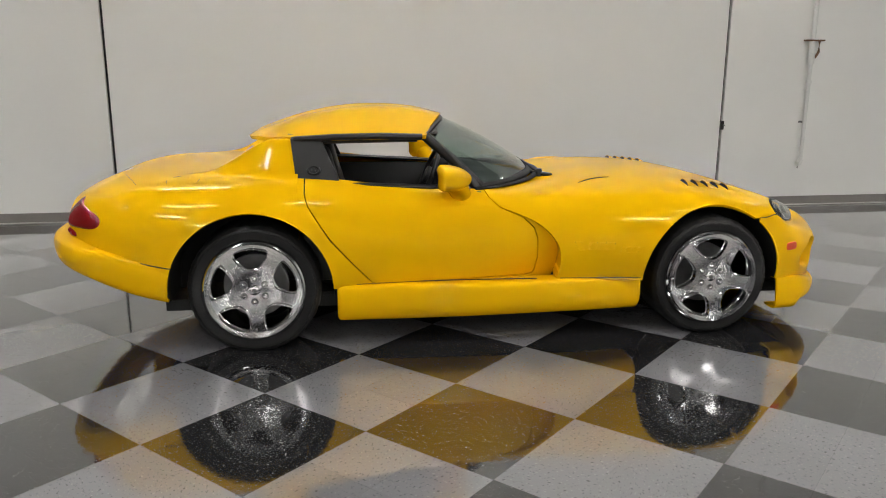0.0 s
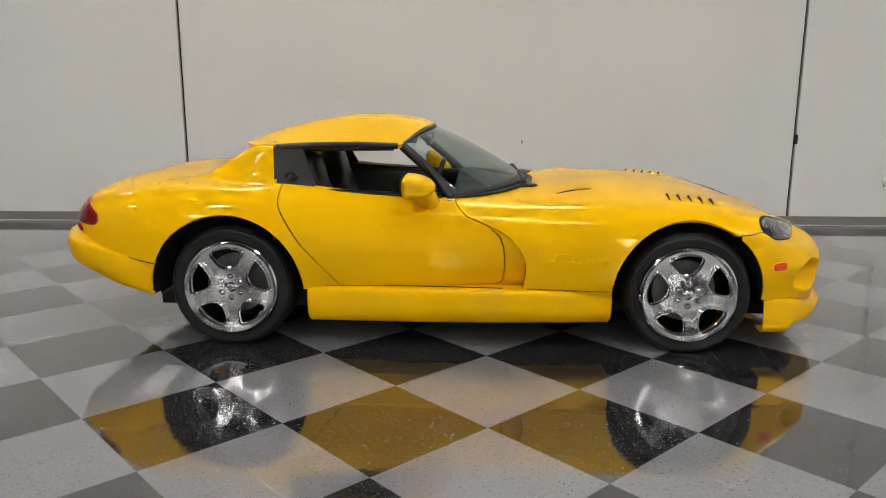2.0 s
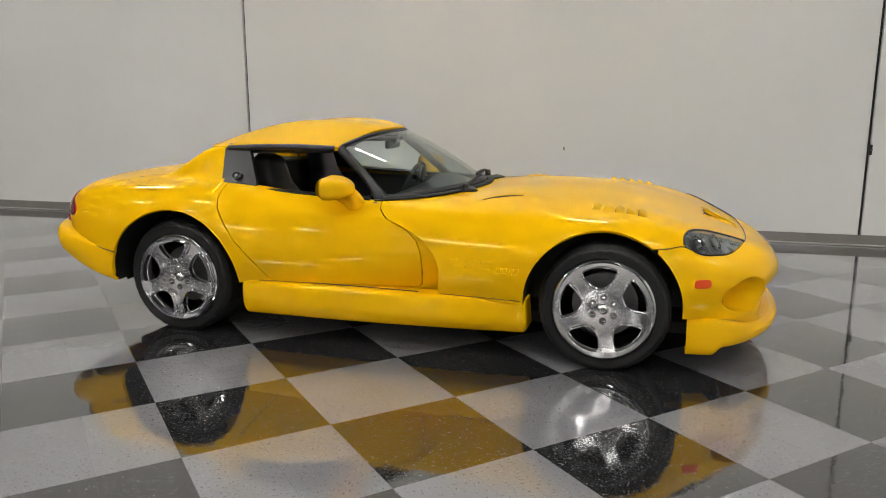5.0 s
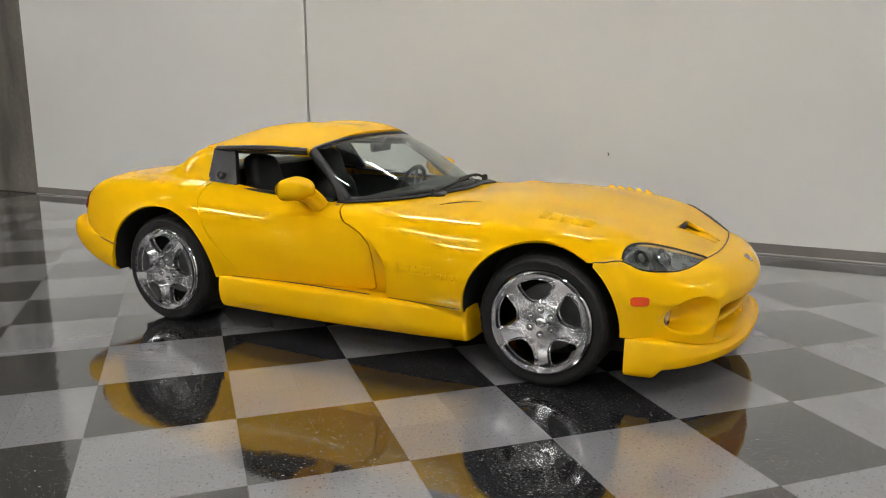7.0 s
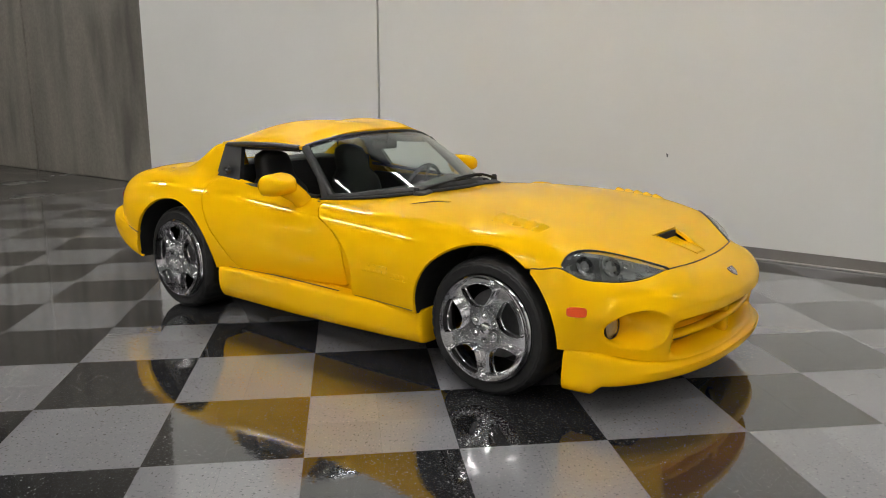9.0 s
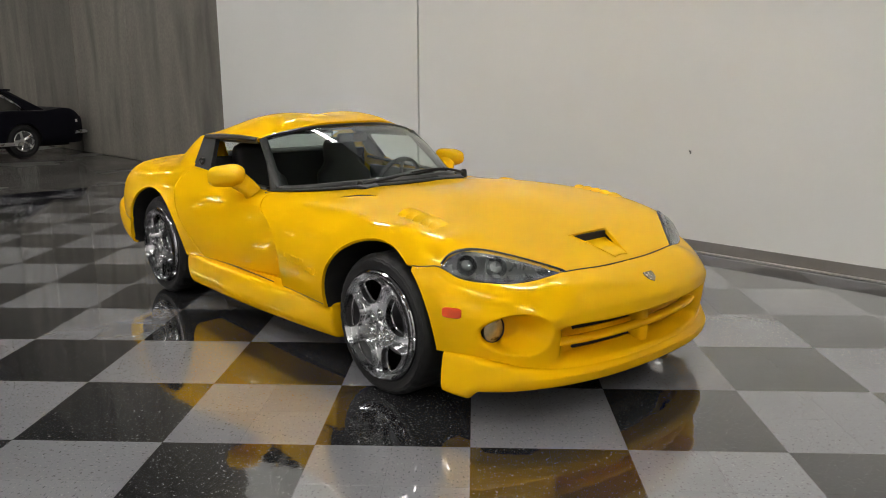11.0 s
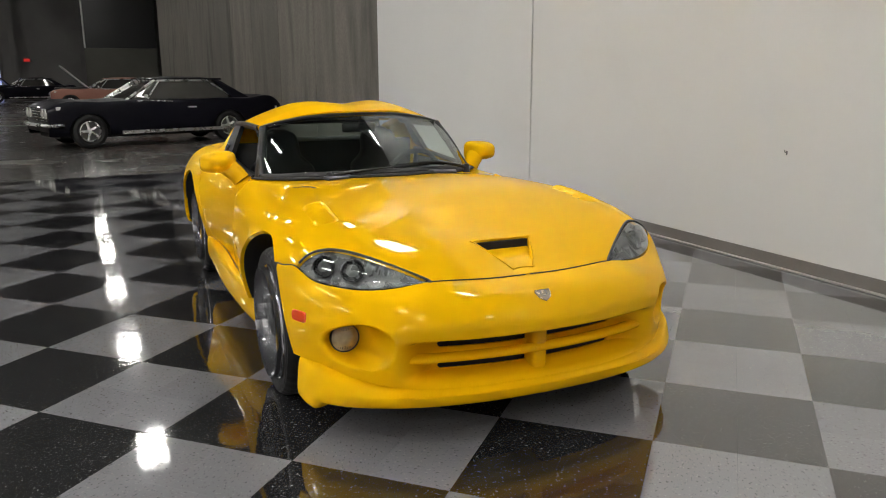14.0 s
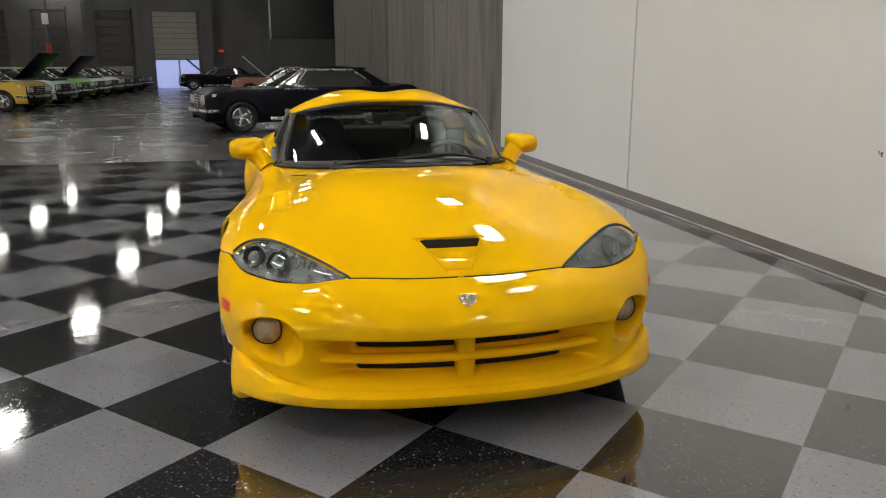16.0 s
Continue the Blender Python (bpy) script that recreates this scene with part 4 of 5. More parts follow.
def hardtop():
    """Double-bubble roof with its lip, and the two sail panels that run down to the rear wings."""
    n = 49
    lanes = np.linspace(-1, 1, 61)
    rows = []
    for k in np.linspace(0, 1, n):
        row = []
        for q in lanes:
            a = abs(q)
            front = spline(range(5), SCREEN_TOP[::-1])([min(a, 1) * 4])[0]
            half = 0.605 + 0.012 * math.sin(math.pi * k) - 0.06 * max(0, k - 0.6) / 0.4 * 0.9
            xf = front[0] + 0.012
            xr = -1.285 + 0.135 * a**3
            x = xf + (xr - xf) * k
            zf, zr = front[2] + 0.004, 1.032 + 0.030 * a**2
            edge = zf + (zr - zf) * k
            dome = math.sin(math.pi * min(1, max(0, 0.03 + 0.97 * k))) ** 0.8
            bubble = (1 - a**2.6) * (0.095 + 0.018 * math.exp(-((a - 0.5) / 0.28) ** 2) - 0.018 * math.exp(-((a) / 0.2) ** 2))
            row.append((x, -q * half, edge + dome * bubble + 0.012 * (1 - a**8) * min(1, 8 * k)))
        rows.append(row)
    g = np.array(rows)
    v, f = rimmed(g.reshape(-1, 3), [q[::-1] for q in grid_faces(n, len(lanes))], 0.022)
    skin("hardtop_roof", v, f, YELLOW, car, "yellow double-bubble hardtop", weld=False)
    for s in (-1, 1):
        rows = []
        ys = np.linspace(0.42, 0.835, 64)
        for x in np.linspace(-0.985, -1.66, 60):
            k = min(1.0, (x + 1.0) / -0.56)
            zt = float(spline([0, 0.26, 0.48, 0.72, 0.86, 1, 1.2], [1.062, 1.060, 0.995, 0.917, 0.884, 0.862, 0.82])((x + 1.0) / -0.56)[0])
            yt = np.interp(k, [0, 0.3, 1], [0.600, 0.59, 0.62])
            lean = np.interp(k, [0, 1], [1.62, 0.9])
            rise = np.where(ys > yt, zt - (ys - yt) * lean, zt - 0.4 * (yt - ys) ** 1.2 * 2.0 - 3.0 * np.maximum(yt - 0.10 - ys, 0))
            rise -= 0.012 * np.exp(-((ys - yt) / 0.018) ** 2)
            g = body_grid([x], 161)[0]
            m = int(np.argmax(-g[:, 1]))
            base = np.interp(ys, -g[:m, 1], g[:m, 2])
            soft = 0.040
            h = np.clip(0.5 + 0.5 * (rise - base) / soft, 0, 1)
            z = base + (rise - base) * h + soft * h * (1 - h) + 0.0008
            rows.append(np.column_stack([np.full(len(ys), x), s * ys, z]))
        n_row = len(rows)
        v = np.array(rows).reshape(-1, 3)
        f = grid_faces(n_row, len(ys))
        o = len(v)
        v = np.vstack([v, v[:len(ys)] - np.array([0.0, 0.0, 0.30])])
        f += [(j + 1, j, o + j, o + j + 1) for j in range(len(ys) - 1)]
        if s > 0:
            f = [q[::-1] for q in f]
        skin("sail_panel", v, f, YELLOW, car, weld=False)
        bm = bmesh.new()
        quad = [(-0.992, 0.737, 0.838), (-1.022, 0.622, 1.058), (-0.865, 0.615, 1.052), (-0.765, 0.725, 0.826)]
        for d in (0.0, -0.03):
            bm.faces.new([bm.verts.new((x, s * (y + d), z)) for x, y, z in quad])
        bm.verts.ensure_lookup_table()
        for i in range(4):
            bm.faces.new([bm.verts[j] for j in (i, (i + 1) % 4, 4 + (i + 1) % 4, 4 + i)])
        bmesh.ops.recalc_face_normals(bm, faces=bm.faces)
        part("quarter_panel", bm, BLACK_TRIM, car, "satin black panel behind the side window", smooth=False)
        rail = [(-1.005, s * 0.612, 1.054), (-0.8, s * 0.620, 1.066), (-0.55, s * 0.615, 1.070), (-0.335, s * 0.598, 1.062)]
        part("window_rail", tube_bm(rail, 0.017, 8), BLACK_TRIM, car)


hardtop()


def headlight(s):
    tops = spline(range(6), [(x, -y) for x, y in LAMP_TOP])
    bots = spline(range(6), [(1.578, 0.836, 0.652), (1.650, 0.802, 0.610), (1.725, 0.735, 0.592), (1.795, 0.640, 0.584), (1.848, 0.523, 0.593), (1.885, 0.40, 0.612)])
    rows = []
    for k in np.linspace(0, 5, 41):
        a = tops(k)[0]
        t = np.array([*a, top_height(a[0], a[1]) if 0 < k < 5 else (0.660 if k == 0 else 0.607)])
        b = bots(k)[0]
        rows.append([(t + (b - t) * w) + np.array([0.7, 0.35, 0.62]) * 0.027 * 4 * w * (1 - w) * math.sin(math.pi * k / 5) for w in np.linspace(0, 1, 15)])
    g = np.array(rows)
    f = grid_faces(41, 15)
    if s > 0:
        f = [q[::-1] for q in f]
    back = np.array([0.62, 0.30, 0.62])
    lens = skin("headlight", (g * (1, s, 1)).reshape(-1, 3), f, CLEAR, car, "clear almond-shaped headlight cover", weld=False)
    thick = lens.modifiers.new("thickness", "SOLIDIFY")
    thick.thickness = 0.003
    lens.visible_shadow = False
    deep = np.array([[p - back * 0.046 * math.sin(math.pi * min(1, max(0, w / 14))) ** 0.35 * math.sin(math.pi * i / 40) ** 0.5 for w, p in enumerate(row)] for i, row in enumerate(g)])
    skin("headlight_housing", ((deep - back * 0.004) * (1, s, 1)).reshape(-1, 3), f, HOUSING, lens, "silver-grey reflector housing", weld=False)
    rim = [*(g[k, 0] + np.array([0, 0, 0.001]) for k in range(41))]
    part("headlight_seal", tube_bm(np.array(rim) * (1, s, 1), 0.0055, 6), BLACK_TRIM, lens, "black seal above the headlight")


headlight(-1), headlight(1)


def door_mirror(s):
    """Domed housing, flat towards the rear, on a short curved stalk."""
    bm = bmesh.new()
    bmesh.ops.create_uvsphere(bm, u_segments=40, v_segments=24, radius=1)
    for v in bm.verts:
        x, y, z = v.co
        sq = (abs(y) ** 3.6 + abs(z) ** 3.6) ** (1 / 3.6) or 1
        r = math.hypot(y, z) or 1
        k = r / sq
        v.co = (0.145 * x if x > 0 else 0.035 * x, 0.106 * y * k, 0.064 * z * k * (1 - 0.12 * y * s))
    bmesh.ops.translate(bm, vec=(-0.255, s * 0.865, 0.873), verts=bm.verts)
    m = part("door_mirror", bm, YELLOW, car)
    part("stalk", tube_bm([(-0.215, s * 0.835, 0.862), (-0.185, s * 0.800, 0.836), (-0.160, s * 0.770, 0.805), (-0.150, s * 0.748, 0.772)], [0.058, 0.060, 0.056, 0.058], 18, flat=0.9), YELLOW, m)
    glass_bm = bmesh.new()
    bmesh.ops.create_circle(glass_bm, cap_ends=True, radius=1, segments=32, matrix=pose(0, 0, 0, 0, 90, 0))
    bmesh.ops.scale(glass_bm, vec=(1, 0.090, 0.052), verts=glass_bm.verts)
    bmesh.ops.translate(glass_bm, vec=(-0.2915, s * 0.865, 0.873), verts=glass_bm.verts)
    part("mirror_glass", glass_bm, CHROME, m, "mirror glass", smooth=False)


door_mirror(-1), door_mirror(1)


# ---- lamps, badges and small parts of the yellow car


def on_top(x, y, lift=0.0):
    return Vector((x, y, top_height(x, y) + lift))


def headlight_details(s):
    """Two round projector bowls and a ribbed strip in a dark housing behind the clear cover."""
    for x, y, z, r in ((1.635, 0.745, 0.645, 0.038), (1.715, 0.655, 0.638, 0.041)):
        bm = lathe_bm([(r * 1.12, 0.008), (r * 1.14, 0.016), (r, 0.018), (r * 0.86, 0.006), (r * 0.55, 0.012), (0, 0.018)], 28, "x")
        bmesh.ops.transform(bm, matrix=pose(x, s * y, z, 0, -32, s * 24), verts=bm.verts)
        part("headlamp_bowl", bm, LAMP_GREY, car, "round lamp inside the headlight")
        bm = lathe_bm([(r * 0.62, 0.0), (r * 0.6, 0.014), (r * 0.35, 0.022), (0, 0.025)], 24, "x")
        bmesh.ops.transform(bm, matrix=pose(x, s * y, z, 0, -32, s * 24), verts=bm.verts)
        part("lamp_glass", bm, HOUSING, car, "silver lamp glass")
    for k in range(7):
        bm = box_bm((0.004, 0.006, 0.024), (0, 0, 0), 0.001, 1)
        bmesh.ops.transform(bm, matrix=pose(1.752 + 0.011 * k, s * (0.585 - 0.016 * k), 0.645 - 0.003 * k, 0, -30, s * 40), verts=bm.verts)
        part("lamp_rib", bm, HOUSING, car)


def round_lamp(s):
    c = Vector((1.752, s * 0.709, 0.396))
    m = Matrix.Translation(c) @ pose(0, 0, 0, 0, -3, s * 5)
    for name, prof, mat in (("fog_lamp", [(0.054, 0.0), (0.0535, 0.012), (0.042, 0.021), (0.021, 0.026), (0.0, 0.027)], FOG_LENS), ("fog_lamp_ring", [(0.0545, -0.03), (0.0575, 0.012), (0.0555, 0.018), (0.052, 0.012)], BLACK_TRIM)):
        bm = lathe_bm(prof, 32, "x")
        bmesh.ops.transform(bm, matrix=m, verts=bm.verts)
        part(name, bm, mat, car, "round ribbed fog lamp" if mat is FOG_LENS else "")
    for k in range(-6, 7):
        h = math.sqrt(max(0.0, 0.044**2 - (0.0065 * k) ** 2))
        if h < 0.008:
            continue
        bm = box_bm((0.003, 0.002, 2 * h), (0.0225 - 0.00004 * k * k * 6, 0.0065 * k, 0))
        bmesh.ops.transform(bm, matrix=m, verts=bm.verts)
        part("lens_rib", bm, LAMP_GREY, car)


TAIL = [(-0.129, 0.781), (-0.083, 0.752), (0.006, 0.725), (0.061, 0.702), (0.074, 0.668), (0.03, 0.643), (-0.065, 0.637), (-0.179, 0.641), (-0.195, 0.676), (-0.182, 0.731)]


def tail_lamp(s):
    """Leaf-shaped red lens wrapped round the rear corner."""
    v, f = body_grid(np.linspace(-2.13, -1.86, 80), 161).reshape(-1, 3), grid_faces(80, 161)
    for name, outline, lift, text in (("tail_lamp", rounded(TAIL, 6), 0.007, "red tail lamp"), ("rear_reflector", rounded([(-0.185, 0.630), (-0.12, 0.612), (-0.112, 0.592), (-0.15, 0.588), (-0.19, 0.606)], 6), 0.012, "small red reflector")):
        flat = np.column_stack([(v[:, 0] + 2.0) * 0.783 - (v[:, 1] + 0.80) * 0.622, v[:, 2]])
        sd = signed(flat, outline)
        sd[v[:, 1] > -0.3] = 1
        w, lens, _ = clip(v, f, sd)
        w, lens = compact(w, lens)
        w = np.array(w)
        q = np.column_stack([(w[:, 0] + 2.0) * 0.783 - (w[:, 1] + 0.80) * 0.622, w[:, 2]])
        rise = lift * np.clip(-signed(q, outline) / 0.012, 0, 1) ** 0.5 + 0.0015
        w += rise[:, None] * np.array([-0.62, -0.78, 0.05])
        skin(name, w * (1, -s, 1), lens if s < 0 else [c[::-1] for c in lens], RED_LENS, car, text, weld=False)


def pad(name, half, deep, m, mat, label="", power=4.0):
    """A cushion-edged plate: half sizes along x and y, deep along z."""
    bm = bmesh.new()
    n = 28
    rings = []
    for k, (r, z) in enumerate(((1.0, 0.0), (1.0, deep * 0.5), (0.93, deep * 0.92), (0.8, deep))):
        rings.append([bm.verts.new((half[0] * r * math.copysign(abs(math.cos(a)) ** (2 / power), math.cos(a)), half[1] * r * math.copysign(abs(math.sin(a)) ** (2 / power), math.sin(a)), z)) for a in (2 * math.pi * j / n for j in range(n))])
    for p, q in zip(rings, rings[1:]):
        for j in range(n):
            bm.faces.new((p[j], p[(j + 1) % n], q[(j + 1) % n], q[j]))
    bm.faces.new(rings[-1])
    bmesh.ops.transform(bm, matrix=m, verts=bm.verts)
    bmesh.ops.recalc_face_normals(bm, faces=bm.faces)
    return part(name, bm, mat, car, label)


def facing(p, normal, up=(0, 0, 1)):
    """A pose whose z looks along normal and whose y is close to up."""
    z = Vector(normal).normalized()
    x = Vector(up).cross(z).normalized()
    m = Matrix((x, z.cross(x), z)).transposed().to_4x4()
    return Matrix.Translation(p) @ m


for s in (-1, 1):
    headlight_details(s)
    round_lamp(s)
    pad("side_marker", (0.043, 0.022), 0.008, facing((1.672, s * 0.858, 0.477), (0.42, s * 0.9, 0.05)), AMBER, "amber side marker lamp")
    tail_lamp(s)
    # five rearward louvres on each side of the bonnet
    for k in range(5):
        x = 1.128 + 0.057 * k
        a, b = 0.594 + 0.003 * k, 0.700 + 0.003 * k
        ys = np.linspace(a, b, 9)
        v, f = [], []
        for i, y in enumerate(ys):
            h = 0.018 * math.sin(math.pi * i / 8) ** 0.4
            p, q = on_top(x, y), on_top(x + 0.04, y)
            v += [(x, s * y, p.z + h), (x + 0.02, s * y, (p.z + q.z) / 2 + 0.65 * h), (x + 0.04, s * y, q.z - 0.001), (x - 0.002, s * y, p.z + 0.0008), (x + 0.001, s * y, p.z + h * 0.8)]
        top_f, slot_f = [], []
        for i in range(8):
            o = 5 * i
            top_f += [(o, o + 5, o + 6, o + 1), (o + 1, o + 6, o + 7, o + 2)]
            slot_f += [(o + 3, o + 8, o + 9, o + 4)]
        skin("louvre", *compact([np.array(p) for p in v], top_f), YELLOW, car, weld=False)
        w = [np.array(p) - np.array([0.0015, 0, 0]) for p in v]
        skin("louvre_slot", *compact(w, slot_f), BLACK_HOLE, car, "black slot", weld=False)
    # raised lettering on the wing stands as plain slanted bars
    for k, (x, w, h, lean) in enumerate(((0.462, 0.034, 0.046, -0.4), (0.512, 0.006, 0.040, 0.2), (0.535, 0.030, 0.040, 0.2), (0.580, 0.030, 0.040, 0.2), (0.628, 0.034, 0.040, 0.2), (0.690, 0.022, 0.028, 0.2), (0.722, 0.020, 0.028, 0.2), (0.748, 0.006, 0.036, 0.5), (0.765, 0.006, 0.028, 0.2), (0.782, 0.020, 0.028, 0.2))):
        loop = []
        for u, t in ((-1, -1), (1, -1), (1, 1), (-1, 1)):
            z = 0.515 - 0.02 * (k > 4) + t * h / 2
            p = flank_point(x + u * w / 2 + lean * t * h / 2, z, s)
            loop.append((p.x, p.y, z))
        part("raised_badge", tube_bm(loop, 0.0017, 6, closed=True), YELLOW, car)
    # round black lock on the panel behind the window
    bm = lathe_bm([(0.0, 0.006), (0.022, 0.006), (0.027, 0.014), (0.032, 0.014), (0.036, 0.0)], 28, "y")
    bmesh.ops.scale(bm, vec=(1, 1, 0.72), verts=bm.verts)
    bmesh.ops.transform(bm, matrix=Matrix.Translation((-0.905, s * 0.700, 0.902)) @ pose(0, 0, 0, 0, 0, 0 if s > 0 else 180) @ pose(0, 0, 0, 25, 0, 0), verts=bm.verts)
    part("panel_knob", bm, BLACK_TRIM, car, "round black knob")
    bm = lathe_bm([(0.0, 0.013), (0.012, 0.012), (0.015, 0.005)], 20, "y")
    bmesh.ops.transform(bm, matrix=Matrix.Translation((-0.905, s * 0.700, 0.902)) @ pose(0, 0, 0, 0, 0, 0 if s > 0 else 180) @ pose(0, 0, 0, 25, 0, 0), verts=bm.verts)
    part("panel_emblem", bm, LAMP_GREY, car, "grey metal disc")

# raised lip round the bonnet duct
lip = [on_top(x, y, 0.0008) for x, y in DUCT for x, y in [((x - 1.77) * 1.05 + 1.77, y * 1.07)]]
lip = spline(range(len(lip) + 3), [tuple(p) for p in (lip[-1], *lip, lip[0], lip[1])])(np.linspace(1, len(lip) + 1, 80, endpoint=False))
part("duct_lip", tube_bm(lip, 0.0042, 8, closed=True), YELLOW, car)

# shield-shaped emblem on the nose
EMBLEM = material("pale_silver_enamel", (0.74, 0.62, 0.40), 0.25, metal=0.6, vary=0.06, scale=60, coat=0.6)
bm = bmesh.new()
shape = [(-0.030, 0.024), (0.030, 0.024), (0.034, 0.012), (0.026, -0.012), (0.0, -0.030), (-0.026, -0.012), (-0.034, 0.012)]
ring = [[bm.verts.new((x * k, y * k, z)) for x, y in shape] for k, z in ((1, 0.0), (1, 0.004), (0.88, 0.006), (0.8, 0.004))]
for p, q in zip(ring, ring[1:]):
    for j in range(7):
        bm.faces.new((p[j], p[(j + 1) % 7], q[(j + 1) % 7], q[j]))
bm.faces.new(ring[-1])
bmesh.ops.transform(bm, matrix=facing((2.036, 0, 0.552), (0.62, 0, 0.78), (0, 0, 1)), verts=bm.verts)
emblem = part("nose_emblem", bm, EMBLEM, car, "small silver and gold shield emblem")
for x, y, w, h in ((-0.012, 0.008, 0.004, 0.020), (0.012, 0.008, 0.004, 0.020), (0.0, -0.006, 0.014, 0.005)):
    bm = box_bm((w, h, 0.0016), (x, y, 0.0055), 0.0006, 1)
    bmesh.ops.transform(bm, matrix=facing((2.036, 0, 0.552), (0.62, 0, 0.78), (0, 0, 1)), verts=bm.verts)
    part("emblem_bar", bm, DARK_METAL, emblem)
part("duct_mouth", box_bm((0.012, 0.25, 0.05), (1.6935, 0, 0.672)), BLACK_HOLE, car, "black mouth of the bonnet duct", smooth=False)

# ---- cockpit


def cockpit():
    part("cabin_floor", box_bm((1.5, 1.36, 0.02), (-0.32, 0, 0.24)), BLACK_HOLE, car, smooth=False)
    part("bulkhead", box_bm((0.05, 1.30, 0.70), (-0.985, 0, 0.57), 0.01), LEATHER, car)
    part("parcel_shelf", box_bm((0.34, 1.16, 0.03), (-1.19, 0, 0.905), 0.01), LEATHER, car, "black shelf behind the seats")
    part("tunnel", box_bm((1.3, 0.26, 0.36), (-0.35, 0, 0.42), 0.04, 3), LEATHER, car)
    dash = []
    for y in np.linspace(-0.67, 0.67, 41):
        hood = 0.028 * math.exp(-((y - 0.36) / 0.16) ** 2)
        xf = 0.36 - 0.85 * y * y
        xr = -0.02 - 0.12 * (abs(y) > 0.6)
        prof = [(xf, 0.795), (xf * 0.6 + xr * 0.4, 0.812 + hood * 0.6), (xr + 0.03, 0.812 + hood), (xr - 0.02, 0.78 + hood * 0.6), (xr, 0.70), (xr + 0.06, 0.56), (xr + 0.10, 0.42)]
        dash.append([(x, y, z) for x, z in spline(range(7), prof)(np.linspace(0, 6, 25))])
    skin("dashboard", np.array(dash).reshape(-1, 3), grid_faces(41, 25), LEATHER, car, "black dashboard", weld=False)
    for s in (-1, 1):
        part("door_lining", box_bm((0.95, 0.035, 0.46), (-0.50, s * 0.715, 0.555), 0.012), LEATHER, car, "black door lining")
        part("belt_seal", tube_bm([(-0.96, s * 0.700, 0.846), (-0.6, s * 0.702, 0.824), (-0.3, s * 0.697, 0.808), (-0.09, s * 0.675, 0.797)], 0.030, 10, flat=0.38), BLACK_TRIM, car)
        seat = new("seat")
        seat.parent = car
        seat.location = (-0.62, s * 0.36, 0.30)
        part("seat_cushion", box_bm((0.52, 0.46, 0.16), (0.10, 0, 0.06), 0.05, 4), LEATHER, seat, "black leather cushion")
        bm = bmesh.new()
        rows = []
        for k in np.linspace(0, 1, 25):
            z = 0.10 + 0.61 * k
            x = -0.12 - 0.17 * k
            w = 0.235 - 0.02 * k - 0.085 * float(smooth_step(0.56, 0.74, k)) - 0.03 * max(0.0, (k - 0.8) / 0.2) ** 2
            ring = []
            for j in range(28):
                a = 2 * math.pi * j / 28
                cx, sy = math.cos(a), math.sin(a)
                th = 0.075 + 0.025 * abs(sy) ** 3 if cx > 0 else 0.06
                fade = math.sqrt(max(0.02, 1 - max(0.0, (k - 0.93) / 0.08) ** 2))
                ring.append(bm.verts.new((x + th * fade * math.copysign(abs(cx) ** 0.7, cx), w * fade * math.copysign(abs(sy) ** 0.7, sy), z)))
            rows.append(ring)
        for p, q in zip(rows, rows[1:]):
            for j in range(28):
                bm.faces.new((p[j], p[(j + 1) % 28], q[(j + 1) % 28], q[j]))
        bm.faces.new(rows[0][::-1])
        bm.faces.new(rows[-1])
        part("seat_back", bm, LEATHER, seat, "tall black leather backrest with headrest")
        part("pillar_lining", tube_bm([(-0.02, s * 0.650, 0.80), (-0.16, s * 0.615, 0.93), (-0.31, s * 0.575, 1.06)], 0.026, 10), BLACK_TRIM, car)
        part("roof_lining_side", tube_bm([(-1.02, s * 0.585, 1.045), (-0.36, s * 0.575, 1.055)], 0.02, 8), BLACK_TRIM, car)
    wheel_bm = bmesh.new()
    n, m = 48, 10
    rings = []
    for i in range(n):
        a = 2 * math.pi * i / n
        c = Vector((0, 0.178 * math.cos(a), 0.178 * math.sin(a)))
        d = c.normalized()
        rings.append([wheel_bm.verts.new(c + 0.0155 * (math.cos(b) * d + math.sin(b) * Vector((1, 0, 0)))) for b in (2 * math.pi * j / m for j in range(m))])
    for i in range(n):
        for j in range(m):
            wheel_bm.faces.new((rings[i][j], rings[i][(j + 1) % m], rings[(i + 1) % n][(j + 1) % m], rings[(i + 1) % n][j]))
    tilt = pose(-0.20, 0.36, 0.735, 0, 22, 0)
    bmesh.ops.transform(wheel_bm, matrix=tilt, verts=wheel_bm.verts)
    steering = part("steering_wheel", wheel_bm, LEATHER, car, "black steering wheel")
    for a in (90, 210, 330):
        w = radians(a - 90 + 90)
        bm = tube_bm([(0.03, 0, 0), (0.0, 0.172 * math.cos(w), 0.172 * math.sin(w))], [0.022, 0.014], 8, flat=0.5)
        bmesh.ops.transform(bm, matrix=tilt, verts=bm.verts)
        part("wheel_spoke", bm, LEATHER, steering)
    bm = lathe_bm([(0.0, -0.03), (0.055, -0.02), (0.06, 0.02), (0.02, 0.09), (0.02, 0.25)], 24, "x")
    bmesh.ops.transform(bm, matrix=tilt, verts=bm.verts)
    part("wheel_hub", bm, LEATHER, steering)
    part("rear_view_mirror", box_bm((0.03, 0.22, 0.058), (-0.205, 0.0, 1.055), 0.014, 3), BLACK_TRIM, car)
    part("mirror_stem", tube_bm([(-0.19, 0, 1.06), (-0.165, 0, 1.125)], 0.007, 8), BLACK_TRIM, car)
    # headliner under the roof
    v = []
